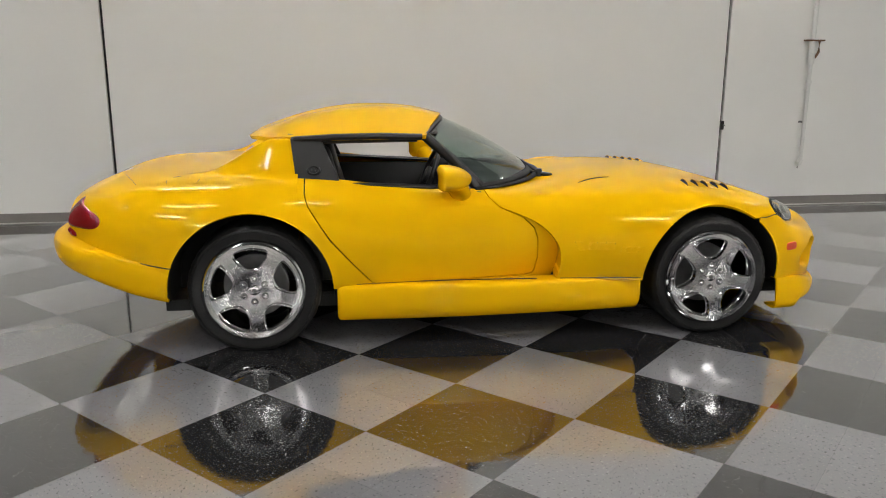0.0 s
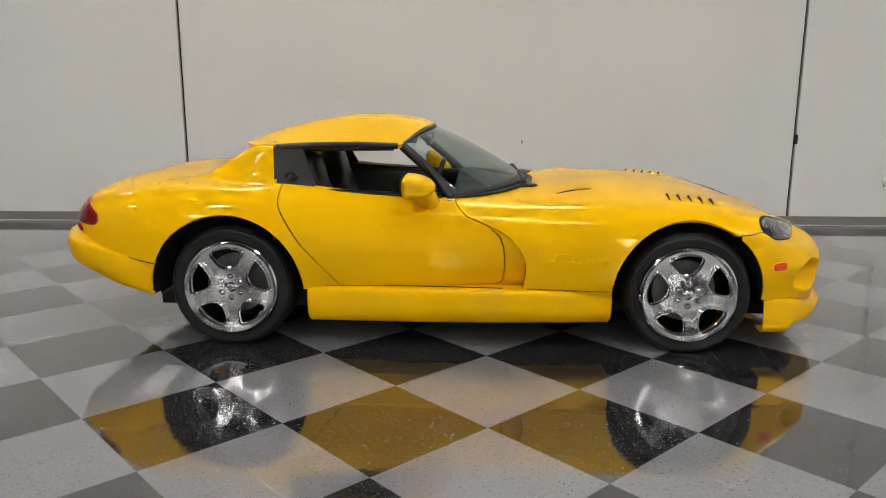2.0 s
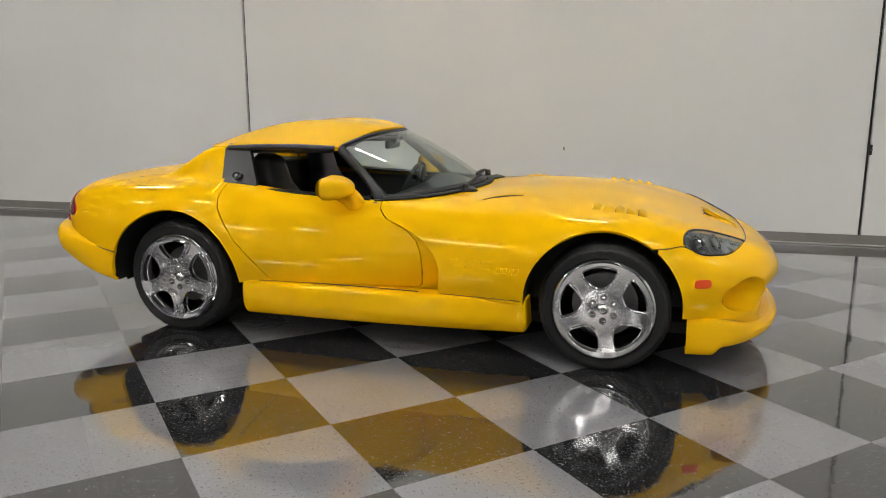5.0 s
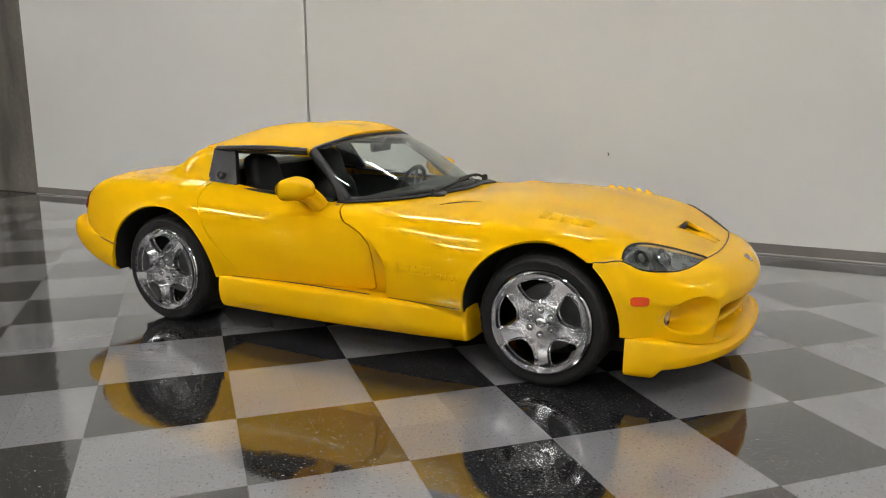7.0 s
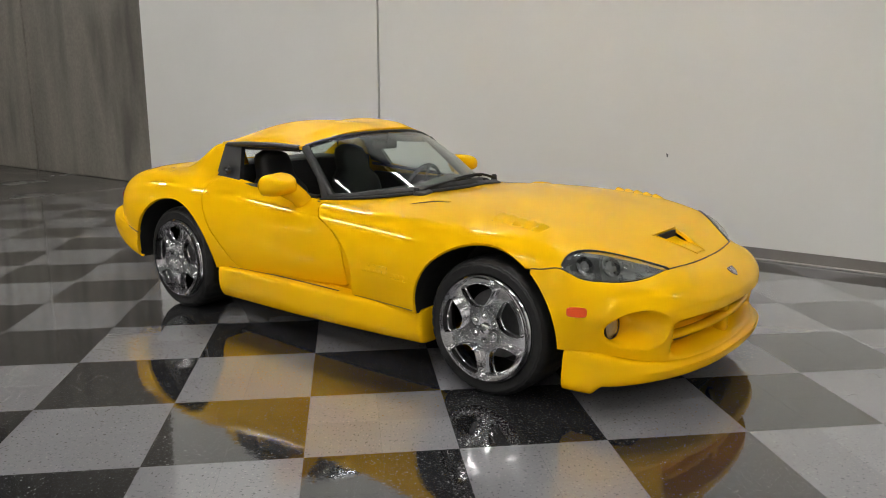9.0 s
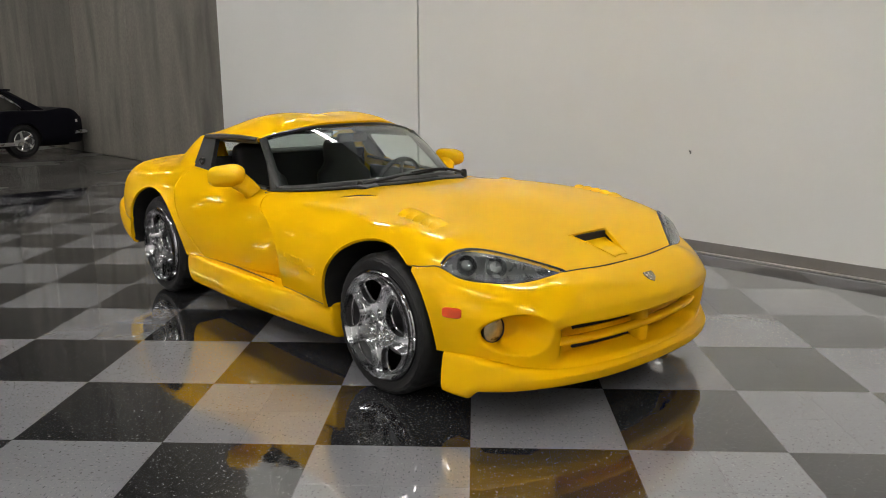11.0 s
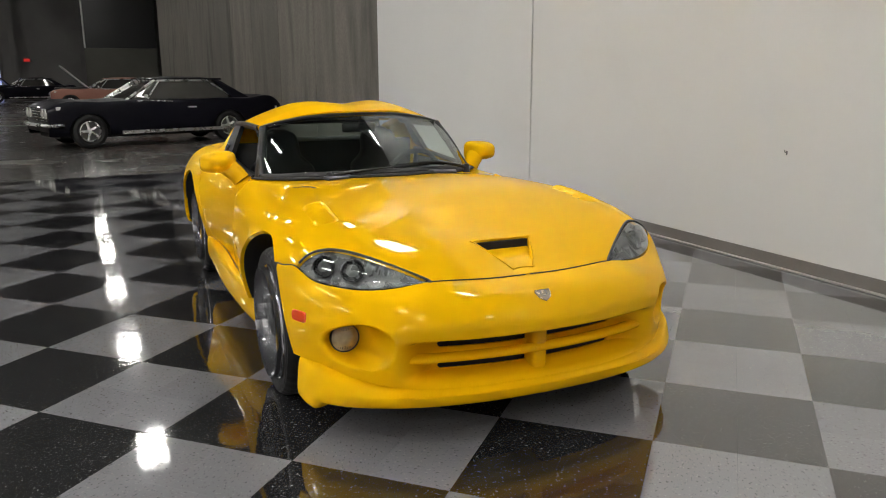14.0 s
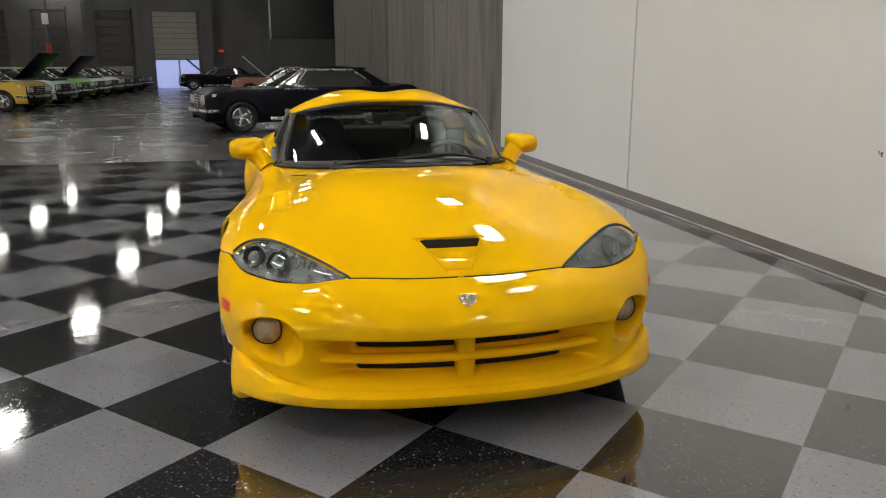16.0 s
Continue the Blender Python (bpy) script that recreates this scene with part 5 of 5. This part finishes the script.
    for x in np.linspace(-1.04, -0.24, 12):
        for y in np.linspace(-0.55, 0.55, 15):
            v.append((x, y, 1.075 + 0.06 * (1 - (abs(y) / 0.55) ** 2.5) * math.sin(math.pi * min(1, (x + 1.25) / 1.15)) ** 0.7))
    skin("headliner", v, grid_faces(12, 15), LEATHER, car, weld=False)
    # rear window between the sail panels
    pane = part("rear_window", box_bm((0.005, 0.92, 0.16), (-1.11, 0, 0.965)), CLEAR, car, "small upright rear window", smooth=False)
    pane.visible_shadow = False
    part("rear_window_frame", tube_bm([(-1.11, -0.47, 0.885), (-1.11, 0.47, 0.885), (-1.11, 0.45, 1.045), (-1.11, -0.45, 1.045)], 0.014, 6, closed=True), BLACK_TRIM, car)


cockpit()


def wipers():
    """Two black arms with blades, lying on the foot of the glass."""
    arms = (((0.37, -0.36, 0.834), (0.357, -0.17, 0.852), (0.347, 0.05, 0.864), (0.317, 0.29, 0.876)), ((0.30, 0.51, 0.832), (0.317, 0.36, 0.868), (0.327, 0.22, 0.878), (0.337, 0.05, 0.872)))
    for a in arms:
        pts = spline(range(4), a)(np.linspace(0, 3, 13))
        w = part("wiper", tube_bm(pts, [0.013 - 0.006 * k for k in np.linspace(0, 1, 13)], 8, flat=0.7), BLACK_HOLE, car, "black wiper arm")
        part("wiper_blade", tube_bm([p + np.array([-0.014, 0, -0.006]) for p in pts[4:]], 0.006, 6, flat=1.5), BLACK_HOLE, w)
        bm = lathe_bm([(0.0, 0.024), (0.013, 0.023), (0.018, 0.014), (0.021, -0.03)], 16, "z")
        bmesh.ops.translate(bm, vec=a[0], verts=bm.verts)
        part("wiper_pivot", bm, BLACK_TRIM, w)
    band = [(-0.06, -0.70, 0.792), (0.115, -0.635, 0.803), (0.265, -0.485, 0.813), (0.375, -0.27, 0.823), (0.415, 0, 0.826)]
    band = spline(range(5), band)(np.linspace(0, 4, 25))
    band = np.vstack([band, band[-2::-1] * (1, -1, 1)])
    part("cowl_strip", tube_bm(band, [0.011 + 0.010 * math.sin(math.pi * k / 48) for k in range(49)], 10, flat=0.5), BLACK_HOLE, car, "black cowl strip")
    for s in (-1, 1):
        bm = box_bm((0.07, 0.17, 0.022), (0, 0, 0), 0.009, 3)
        bmesh.ops.transform(bm, matrix=pose(0.385, s * 0.31, 0.824, 0, 8, s * -22), verts=bm.verts)
        part("cowl_pad", bm, BLACK_TRIM, car)


wipers()
for s in (-1, 1):
    line = [on_top(x, s * y, 0.001) for x, y in spline(range(3), [(0.53, 0.605), (0.63, 0.545), (0.735, 0.527)])(np.linspace(0, 2, 13))]
    part("cowl_scoop_gap", tube_bm(line, [0.0006 + 0.0034 * math.sin(math.pi * k / 12) for k in range(13)], 6), BLACK_GAP, car, "thin dark gap under the scoop lip")
    lip = [p + Vector((0.004, -s * 0.012, 0.001)) for p in line]
    part("cowl_scoop", tube_bm(lip, [0.001 + 0.008 * math.sin(math.pi * k / 12) for k in range(13)], 10), YELLOW, car)

# ---------------------------------------------------------------- fittings on the white wall


def wall_pipe():
    """White drop pipe with a bracket, a valve tee and a capped elbow."""
    pipe = empty("wall_pipe", SITE @ pose(3.60, 0, 0), "white painted vertical pipe with brown bracket on the white wall", "pipe")
    part("riser", tube_bm([(0, -0.055, 1.70), (0, -0.055, HEIGHT)], 0.024, 14), WHITE_PAINT, pipe)
    part("drop", tube_bm([(0, -0.055, 0.47), (0, -0.055, 1.52)], 0.020, 14), WHITE_PAINT, pipe)
    part("tee", tube_bm([(0, -0.055, 1.50), (0, -0.055, 1.72)], 0.033, 14), WHITE_PAINT, pipe)
    part("collar", tube_bm([(0, -0.055, 1.30), (0, -0.055, 1.33)], 0.029, 14), WHITE_PAINT, pipe)
    part("elbow", tube_bm([(0, -0.055, 0.50), (-0.012, -0.056, 0.462), (-0.04, -0.06, 0.455)], 0.027, 14), WHITE_PAINT, pipe)
    part("drain", tube_bm([(-0.03, -0.06, 0.45), (-0.03, -0.06, 0.41)], 0.006, 8), DARK_METAL, pipe)
    part("bracket", box_bm((0.20, 0.07, 0.016), (0.02, -0.05, 1.735), 0.003, 1), RUST, pipe, "rusty brown bracket")
    part("valve", tube_bm([(0.075, -0.055, 1.73), (0.075, -0.055, 1.62), (0.04, -0.055, 1.56)], 0.013, 10), RUST, pipe, "brass side valve")
    for z in (0.9, 2.4):
        part("strap", box_bm((0.07, 0.012, 0.02), (0, -0.006, z), 0.002, 1), DARK_METAL, pipe)
        part("standoff", tube_bm([(0, -0.004, z), (0, -0.055, z)], 0.006, 6), DARK_METAL, pipe)


RUST = material("rusty_brass", (0.16, 0.09, 0.045), 0.6, metal=0.4, vary=0.35, scale=30)
wall_pipe()


def wall_hook(x, z):
    hook = empty("wall_hook", SITE @ pose(x, 0, z), "small dark metal hook screwed to the white wall", "hook")
    part("plate", box_bm((0.014, 0.004, 0.03), (0, -0.002, 0), 0.002, 1), DARK_METAL, hook)
    part("hook_bar", tube_bm([(0, -0.004, 0.006), (0, -0.018, 0.004), (0, -0.026, 0.012), (0, -0.025, 0.022)], 0.0032, 8), DARK_METAL, hook)


wall_hook(0.0, 0.832)
latch = empty("joint_latch", SITE @ pose(2.685, 0, 0.868), "small black latch on a wall joint", "latch")
part("latch_plate", box_bm((0.035, 0.012, 0.09), (0.01, -0.006, 0), 0.003, 1), BLACK_TRIM, latch)
part("latch_pin", tube_bm([(0.02, -0.008, 0.0), (0.02, -0.03, 0.0)], 0.008, 8), DARK_METAL, latch)

# filler lid and boot lid, drawn by their joints
for a, b in ((215, 262), (150, 196), (-14, 28)):
    arc = [on_top(-1.555 + 0.08 * math.cos(w), -0.715 - 0.08 * math.sin(w), 0.0003) for w in np.radians(np.linspace(a, b, 11))]
    part("filler_lid_joint", tube_bm(arc, [0.0003 + 0.0016 * math.sin(math.pi * k / 10) for k in range(11)], 6), BLACK_GAP, car, "thin joint round the filler lid")
seam = [on_top(-1.90 + 0.10 * k + 0.02 * k * k, -0.45 - 0.28 * k, 0.0002) for k in np.linspace(0, 1, 11)]
for s in (1, -1):
    part("boot_lid_joint", tube_bm(np.array([tuple(p) for p in seam]) * (1, s, 1), 0.0012, 6), BLACK_GAP, car, "thin joint of the boot lid")

# ---------------------------------------------------------------- the hall beyond: far wall, doors and parked cars
DOOR_PANEL = material("pale_roller_door", (0.30, 0.29, 0.25), 0.6, vary=0.1, scale=2)
DOOR_DARK = material("brown_grey_door", (0.07, 0.064, 0.056), 0.7, vary=0.15, scale=2)
PALE_STRIP = material("pale_lower_panel", (0.24, 0.225, 0.18), 0.6, vary=0.1, scale=2)
EXIT_RED = glow("lit_red_sign", (1.0, 0.04, 0.03), 0.35)
EXIT_RED.node_tree.nodes["Principled BSDF"].inputs["Base Color"].default_value = (0.3, 0.01, 0.01, 1)
BLUE_DUSK = glow("daylight_outside", (0.36, 0.45, 1.0), 0.55)


def far_wall():
    """Roller doors along the end wall; one stands half open on to daylight."""
    for k, (y0, y1) in enumerate(((-11.05, -8.25), (-14.6, -12.5), (-18.4, -16.5), (-21.5, -20.0))):
        lit = k == 0
        door = empty("roller_door", SITE @ pose(WEST, (y0 + y1) / 2, 0), "pale roller door half open on to blue daylight" if lit else "closed dark roller door with a pale lower panel", "roller door", kind="structure")
        w = y1 - y0
        low = 1.85 if lit else 1.35
        rows = 9 if lit else 7
        top = 5.0
        for i in range(rows):
            h = (top - low) / rows
            part("door_section", box_bm((0.05, w, h - 0.03), (0.06 + 0.02 * (i % 2), 0, low + (i + 0.5) * h), 0.008, 1), DOOR_PANEL if lit else DOOR_DARK, door, smooth=False)
        for s in (-1, 1):
            part("guide_rail", box_bm((0.14, 0.09, top), (0.09, s * (w / 2 + 0.06), top / 2), 0.01, 1), HALL_DARK, door, smooth=False)
        part("lintel", box_bm((0.18, w + 0.3, 0.22), (0.10, 0, top + 0.12), 0.01, 1), HALL_DARK, door, smooth=False)
        if lit:
            part("daylight", box_bm((0.01, w, low), (0.012, 0, low / 2)), BLUE_DUSK, door, "blue daylight in the open doorway", smooth=False)
            part("strip_curtain", box_bm((0.01, 0.12, low), (0.03, 0.1, low / 2)), WHITE_PAINT, door, smooth=False)
        else:
            for i in range(3):
                part("pale_panel", box_bm((0.05, w, low / 3 * 0.9), (0.07, 0, 0.10 + low / 3 * (i + 0.5)), 0.008, 1), PALE_STRIP, door, smooth=False)
    for y in (-15.4, -12.0, -7.4, -3.5):
        col = empty("steel_column", SITE @ pose(WEST + 0.5, y, 0), "dark steel column against the far wall", "column", "columns of the far wall", "structure")
        part("flange", box_bm((0.03, 0.3, HEIGHT), (0.15, 0, HEIGHT / 2)), HALL_DARK, col, smooth=False)
        part("web", box_bm((0.3, 0.03, HEIGHT), (0, 0, HEIGHT / 2)), HALL_DARK, col, smooth=False)
    low = empty("partition", SITE @ pose(WEST + 4.0, -1.4, 0), "grey-green partition wall below a dark loft", "partition", kind="structure")
    part("partition_face", box_bm((0.12, 4.1, 3.1), (0, 0, 1.55), 0.01, 1), material("grey_green_board", (0.095, 0.093, 0.08), 0.8, vary=0.15, scale=1), low, smooth=False)
    part("loft_front", box_bm((0.14, 4.1, 3.6), (0.02, 0, 4.92), 0.01, 1), BLACK_TRIM, low, smooth=False)
    part("white_pipe", tube_bm([(0.15, -2.0, 3.1), (0.15, -2.0, 7.0)], 0.05, 10), WHITE_PAINT, low)
    sign = empty("exit_sign", SITE @ pose(WEST + 0.4, -6.7, 2.45), "small lit red sign on the far wall", "sign")
    part("sign_box", box_bm((0.08, 0.42, 0.26), (0, 0, 0), 0.02), BLACK_TRIM, sign)
    part("sign_face", box_bm((0.01, 0.34, 0.17), (0.046, 0, 0)), EXIT_RED, sign, smooth=False)
    post = empty("marker_post", SITE @ pose(-44.0, -15.6, 0), "dark post with an orange band and a white plate", "post")
    part("post_bar", tube_bm([(0, 0, 0), (0, 0, 6.5)], 0.10, 12), HALL_DARK, post)
    part("orange_band", tube_bm([(0, 0, 1.7), (0, 0, 2.7)], 0.16, 12), material("orange_plastic", (0.45, 0.09, 0.03), 0.6), post)
    part("white_plate", box_bm((0.03, 0.35, 0.6), (0.15, 0, 4.0), 0.01, 1), WHITE_PAINT, post)


far_wall()

GLASS_DARK = material("dark_car_glass", (0.045, 0.044, 0.040), 0.06, vary=0.1, coat=0.5)
CAR_CHROME = material("old_chrome", (0.80, 0.80, 0.80), 0.28, metal=1.0, vary=0.1)
LAMP_WHITE = material("clear_lamp_lens", (0.6, 0.6, 0.56), 0.15, coat=1.0)


def classic_car(m, paint, label, bonnet_up=False, roof_paint=None, group="", bonnet_paint=None):
    """A two-door coupe of the sixties: lofted body, cabin, bumpers, lamps and four wheels."""
    car_ob = empty("classic_car", m, label, "car", group)
    stations = [-2.52, -2.40, -1.75, -1.0, -0.2, 0.85, 1.6, 2.30, 2.45]
    tops = [0.80, 0.90, 0.93, 0.935, 0.92, 0.95, 0.93, 0.88, 0.80]
    widths = [0.80, 0.86, 0.91, 0.92, 0.92, 0.915, 0.905, 0.87, 0.82]
    rows = []
    xs = np.linspace(-2.52, 2.45, 101)
    for x, zt, w in zip(xs, spline(stations, tops)(xs), spline(stations, widths)(xs)):
        hip = 0.03 * math.exp(-((x + 1.3) / 0.6) ** 2)
        prof = [(0, zt), (w * 0.5, zt - 0.004), (w * 0.88, zt - 0.02 + hip), (w, zt - 0.07 + hip), (w + 0.012, 0.66), (w + 0.01, 0.52), (w - 0.005, 0.36), (w - 0.07, 0.25)]
        rows.append([(x, -y, z) for y, z in spline(range(8), prof)(np.linspace(0, 7, 36))])
    v, f = np.array(rows).reshape(-1, 3), grid_faces(101, 36)
    for c in (-1.20, 1.72):
        arch = [(c + 0.385 * math.cos(a), 0.33 + 0.385 * math.sin(a) * 0.92) for a in np.linspace(-0.25, math.pi + 0.25, 40)] + [(c - 0.4, 0.1), (c + 0.4, 0.1)]
        sd = signed(np.array(v)[:, [0, 2]], arch)
        sd[np.array(v)[:, 1] > -0.6] = 1
        v, _, f = clip(v, f, sd)
    v2, f2 = both_sides(*rimmed(v, f, 0.03, lambda a, b: abs(a[1]) > 1e-4 or abs(b[1]) > 1e-4))
    skin("body", v2, f2, paint, car_ob)
    part("under_body", box_bm((4.5, 1.45, 0.5), (0, 0, 0.45)), BLACK_HOLE, car_ob, smooth=False)
    for x, face in ((-2.50, -1), (2.42, 1)):
        part("end_panel", box_bm((0.06, 1.58, 0.46), (x, 0, 0.56), 0.03), BLACK_TRIM if face > 0 else paint, car_ob)
        pts = [(x + face * 0.02 - face * 0.25, -0.93, 0.47), (x + face * 0.03, -0.86, 0.47), (x + face * 0.10, -0.4, 0.47), (x + face * 0.11, 0, 0.47), (x + face * 0.10, 0.4, 0.47), (x + face * 0.03, 0.86, 0.47), (x + face * 0.02 - face * 0.25, 0.93, 0.47)]
        part("bumper", tube_bm(pts, 0.07, 8, flat=0.5), CAR_CHROME, car_ob, "chrome bumper")
    for y in (-0.68, -0.47, 0.47, 0.68):
        bm = lathe_bm([(0.095, -0.02), (0.09, 0.03), (0.075, 0.03), (0.05, 0.042), (0, 0.05)], 20, "x")
        bmesh.ops.translate(bm, vec=(2.44, y, 0.68), verts=bm.verts)
        part("headlight", bm, LAMP_WHITE, car_ob)
    for k in range(5):
        part("grille_bar", box_bm((0.02, 1.5, 0.014), (2.452, 0, 0.56 + 0.055 * k), 0.004, 1), CAR_CHROME, car_ob)
    part("windscreen_header", tube_bm([(0.29, -0.57, 1.318), (0.30, 0, 1.335), (0.29, 0.57, 1.318)], 0.030, 8), CAR_CHROME, car_ob, "chrome windscreen header")
    for s in (-1, 1):
        part("front_side_strip", box_bm((0.46, 0.012, 0.06), (2.08, s * 0.888, 0.79), 0.004, 1), LAMP_WHITE, car_ob, "pale strip at the nose")
        part("tail_light", box_bm((0.03, 0.30, 0.10), (-2.53, s * 0.6, 0.70), 0.02), RED_LENS, car_ob)
        part("rear_side_strip", box_bm((0.26, 0.012, 0.06), (-2.24, s * 0.895, 0.70), 0.004, 1), LAMP_WHITE, car_ob, "pale strip at the tail")
        part("sill_strip", box_bm((2.3, 0.014, 0.07), (-0.03, s * 0.905, 0.29), 0.005, 1), CAR_CHROME, car_ob, "bright sill strip")
        part("door_handle", box_bm((0.20, 0.02, 0.03), (-0.35, s * 0.935, 0.76), 0.008), CAR_CHROME, car_ob, "chrome door handle")
        part("belt_strip", box_bm((0.75, 0.012, 0.05), (0.42, s * 0.905, 0.885), 0.004, 1), CAR_CHROME, car_ob)
        for c in (-1.20, 1.72):
            w = new("wheel")
            w.parent = car_ob
            w.location = (c, s * 0.72, 0.335)
            w.rotation_euler = (0, 0, 0 if s > 0 else math.pi)
            part("tyre", lathe_bm([(0.20, 0.0), (0.21, 0.17), (0.26, 0.19), (0.32, 0.17), (0.335, 0.13), (0.335, 0.0)], 36), TYRE, w, "black tyre")
            part("rim", lathe_bm([(0.205, 0.172), (0.195, 0.178), (0.180, 0.15), (0.180, 0.12)], 36), CAR_CHROME, w, "chrome rim")
            part("wheel_disc", lathe_bm([(0.183, 0.12), (0.183, 0.06), (0, 0.06)], 36), DARK_METAL, w)
            for i in range(5):
                a = 2 * math.pi * i / 5
                part("rim_spoke", tube_bm([(0.04 * math.cos(a), 0.13, 0.04 * math.sin(a)), (0.19 * math.cos(a), 0.155, 0.19 * math.sin(a))], [0.030, 0.022], 8), CAR_CHROME, w, "chrome spoke")
            part("hub", lathe_bm([(0.0, 0.15), (0.05, 0.145), (0.06, 0.10)], 20), CAR_CHROME, w)
    # cabin
    roof = roof_paint or paint
    base = [(0.92, 0.62), (0.86, 0.80), (-0.95, 0.80), (-1.62, 0.72)]
    top = [(0.28, 0.52), (0.20, 0.60), (-0.85, 0.60), (-1.05, 0.54)]
    rows = []
    for k in np.linspace(0, 1, 6):
        zb = 0.93 + 0.38 * k
        ring = []
        for (bx, by), (tx, ty) in zip(base, top):
            ring.append((bx + (tx - bx) * k, by + (ty - by) * k, zb))
        rows.append([(x, -y, z) for x, y, z in ring] + [(x, y, z) for x, y, z in ring[::-1]])
    n = 8
    v = [p for r in rows for p in r]
    f = [(i * n + j, i * n + (j + 1) % n, (i + 1) * n + (j + 1) % n, (i + 1) * n + j) for i in range(5) for j in range(n)]
    skin("glasshouse", v, f, GLASS_DARK, car_ob, "dark car windows", weld=False)
    g = []
    for x in np.linspace(-1.22, 0.36, 21):
        for y in np.linspace(-1, 1, 15):
            edge = 0.62 - 0.06 * abs((x + 0.4) / 0.8) ** 3
            g.append((x, y * edge, 1.305 + 0.075 * (1 - abs(y) ** 2.6) * (1 - abs((x + 0.43) / 0.82) ** 3) + 0.01))
    rv, rf = rimmed(g, [q[::-1] for q in grid_faces(21, 15)], -0.03)
    skin("roof", rv, rf, roof, car_ob, weld=False)
    for s in (-1, 1):
        part("windscreen_pillar", tube_bm([(0.93, s * 0.70, 0.92), (0.27, s * 0.57, 1.315)], 0.028, 8), CAR_CHROME, car_ob, "chrome pillar")
        part("window_trim", tube_bm([(0.25, s * 0.615, 1.305), (-0.85, s * 0.615, 1.305), (-1.22, s * 0.69, 1.06), (-1.40, s * 0.76, 0.94)], 0.020, 8), CAR_CHROME, car_ob, "chrome window trim")
        part("vent_pillar", tube_bm([(0.52, s * 0.79, 0.94), (0.20, s * 0.63, 1.30)], 0.016, 8), CAR_CHROME, car_ob)
        bm = bmesh.new()
        quad = [(-0.98, 0.625, 1.31), (-1.12, 0.56, 1.315), (-1.74, 0.74, 0.93), (-1.32, 0.815, 0.93)]
        lo = [bm.verts.new((x, s * y, z)) for x, y, z in quad]
        hi = [bm.verts.new((x, s * (y + 0.02), z + 0.01)) for x, y, z in quad]
        for i in range(4):
            bm.faces.new((lo[i], lo[(i + 1) % 4], hi[(i + 1) % 4], hi[i]))
        bm.faces.new(hi)
        bm.faces.new(lo[::-1])
        bmesh.ops.recalc_face_normals(bm, faces=bm.faces)
        part("rear_pillar", bm, roof, car_ob, smooth=False)
        part("door_mirror", box_bm((0.06, 0.12, 0.09), (0.62, s * 0.98, 0.99), 0.02), CAR_CHROME, car_ob)
    if bonnet_up:
        bm = box_bm((1.35, 1.45, 0.035), (0.675, 0, 0), 0.012)
        bmesh.ops.transform(bm, matrix=pose(0.98, 0, 0.96, 0, -42, 0), verts=bm.verts)
        part("raised_bonnet", bm, bonnet_paint or paint, car_ob, "bonnet propped open")
        part("engine_bay", box_bm((1.25, 1.3, 0.10), (1.62, 0, 0.93), 0.03), BLACK_TRIM, car_ob)
    return car_ob


def car_paint(name, colour):
    return material(name, colour, 0.35, vary=0.05, coat=0.8, spec=0.3)


BLACK_PAINT = material("black_car_paint", (0.004, 0.004, 0.008), 0.5, vary=0.05, coat=0.3, spec=0.1)
ROW = "cars parked in the hall"


def park(x, y, yaw):
    return SITE @ pose(x, y, 0, 0, 0, yaw)


classic_car(park(-14.12, -2.78, -75), BLACK_PAINT, "black two-door classic coupe with chrome trim and silver wheels", group=ROW)
classic_car(park(-33.0, -2.8, -88), car_paint("salmon_paint", (0.40, 0.17, 0.12)), "salmon classic car with its pale bonnet propped open", True, group=ROW, bonnet_paint=WHITE_PAINT)
classic_car(park(-47.0, -6.6, -80), BLACK_PAINT, "black classic car far off with its bonnet open", True, group=ROW)
for x, colour, name, up in ((-24.0, (0.62, 0.40, 0.03), "yellow", False), (-27.4, (0.42, 0.55, 0.58), "silver-blue", True), (-30.6, (0.22, 0.55, 0.04), "lime green", False), (-33.6, (0.42, 0.56, 0.62), "light blue", True),
                            (-36.8, (0.62, 0.58, 0.50), "cream", False), (-40.2, (0.03, 0.03, 0.035), "dark grey", False), (-43.0, (0.02, 0.02, 0.022), "black", False), (-47.0, (0.03, 0.028, 0.03), "dark brown", False)):
    classic_car(park(x, -13.3, 78), car_paint(name.replace("-", "_") + "_paint", colour), name + " classic car parked in the row" + (" with its bonnet open" if up else ""), up, group=ROW, bonnet_paint=BLACK_PAINT if up else None)

tiled_floor()
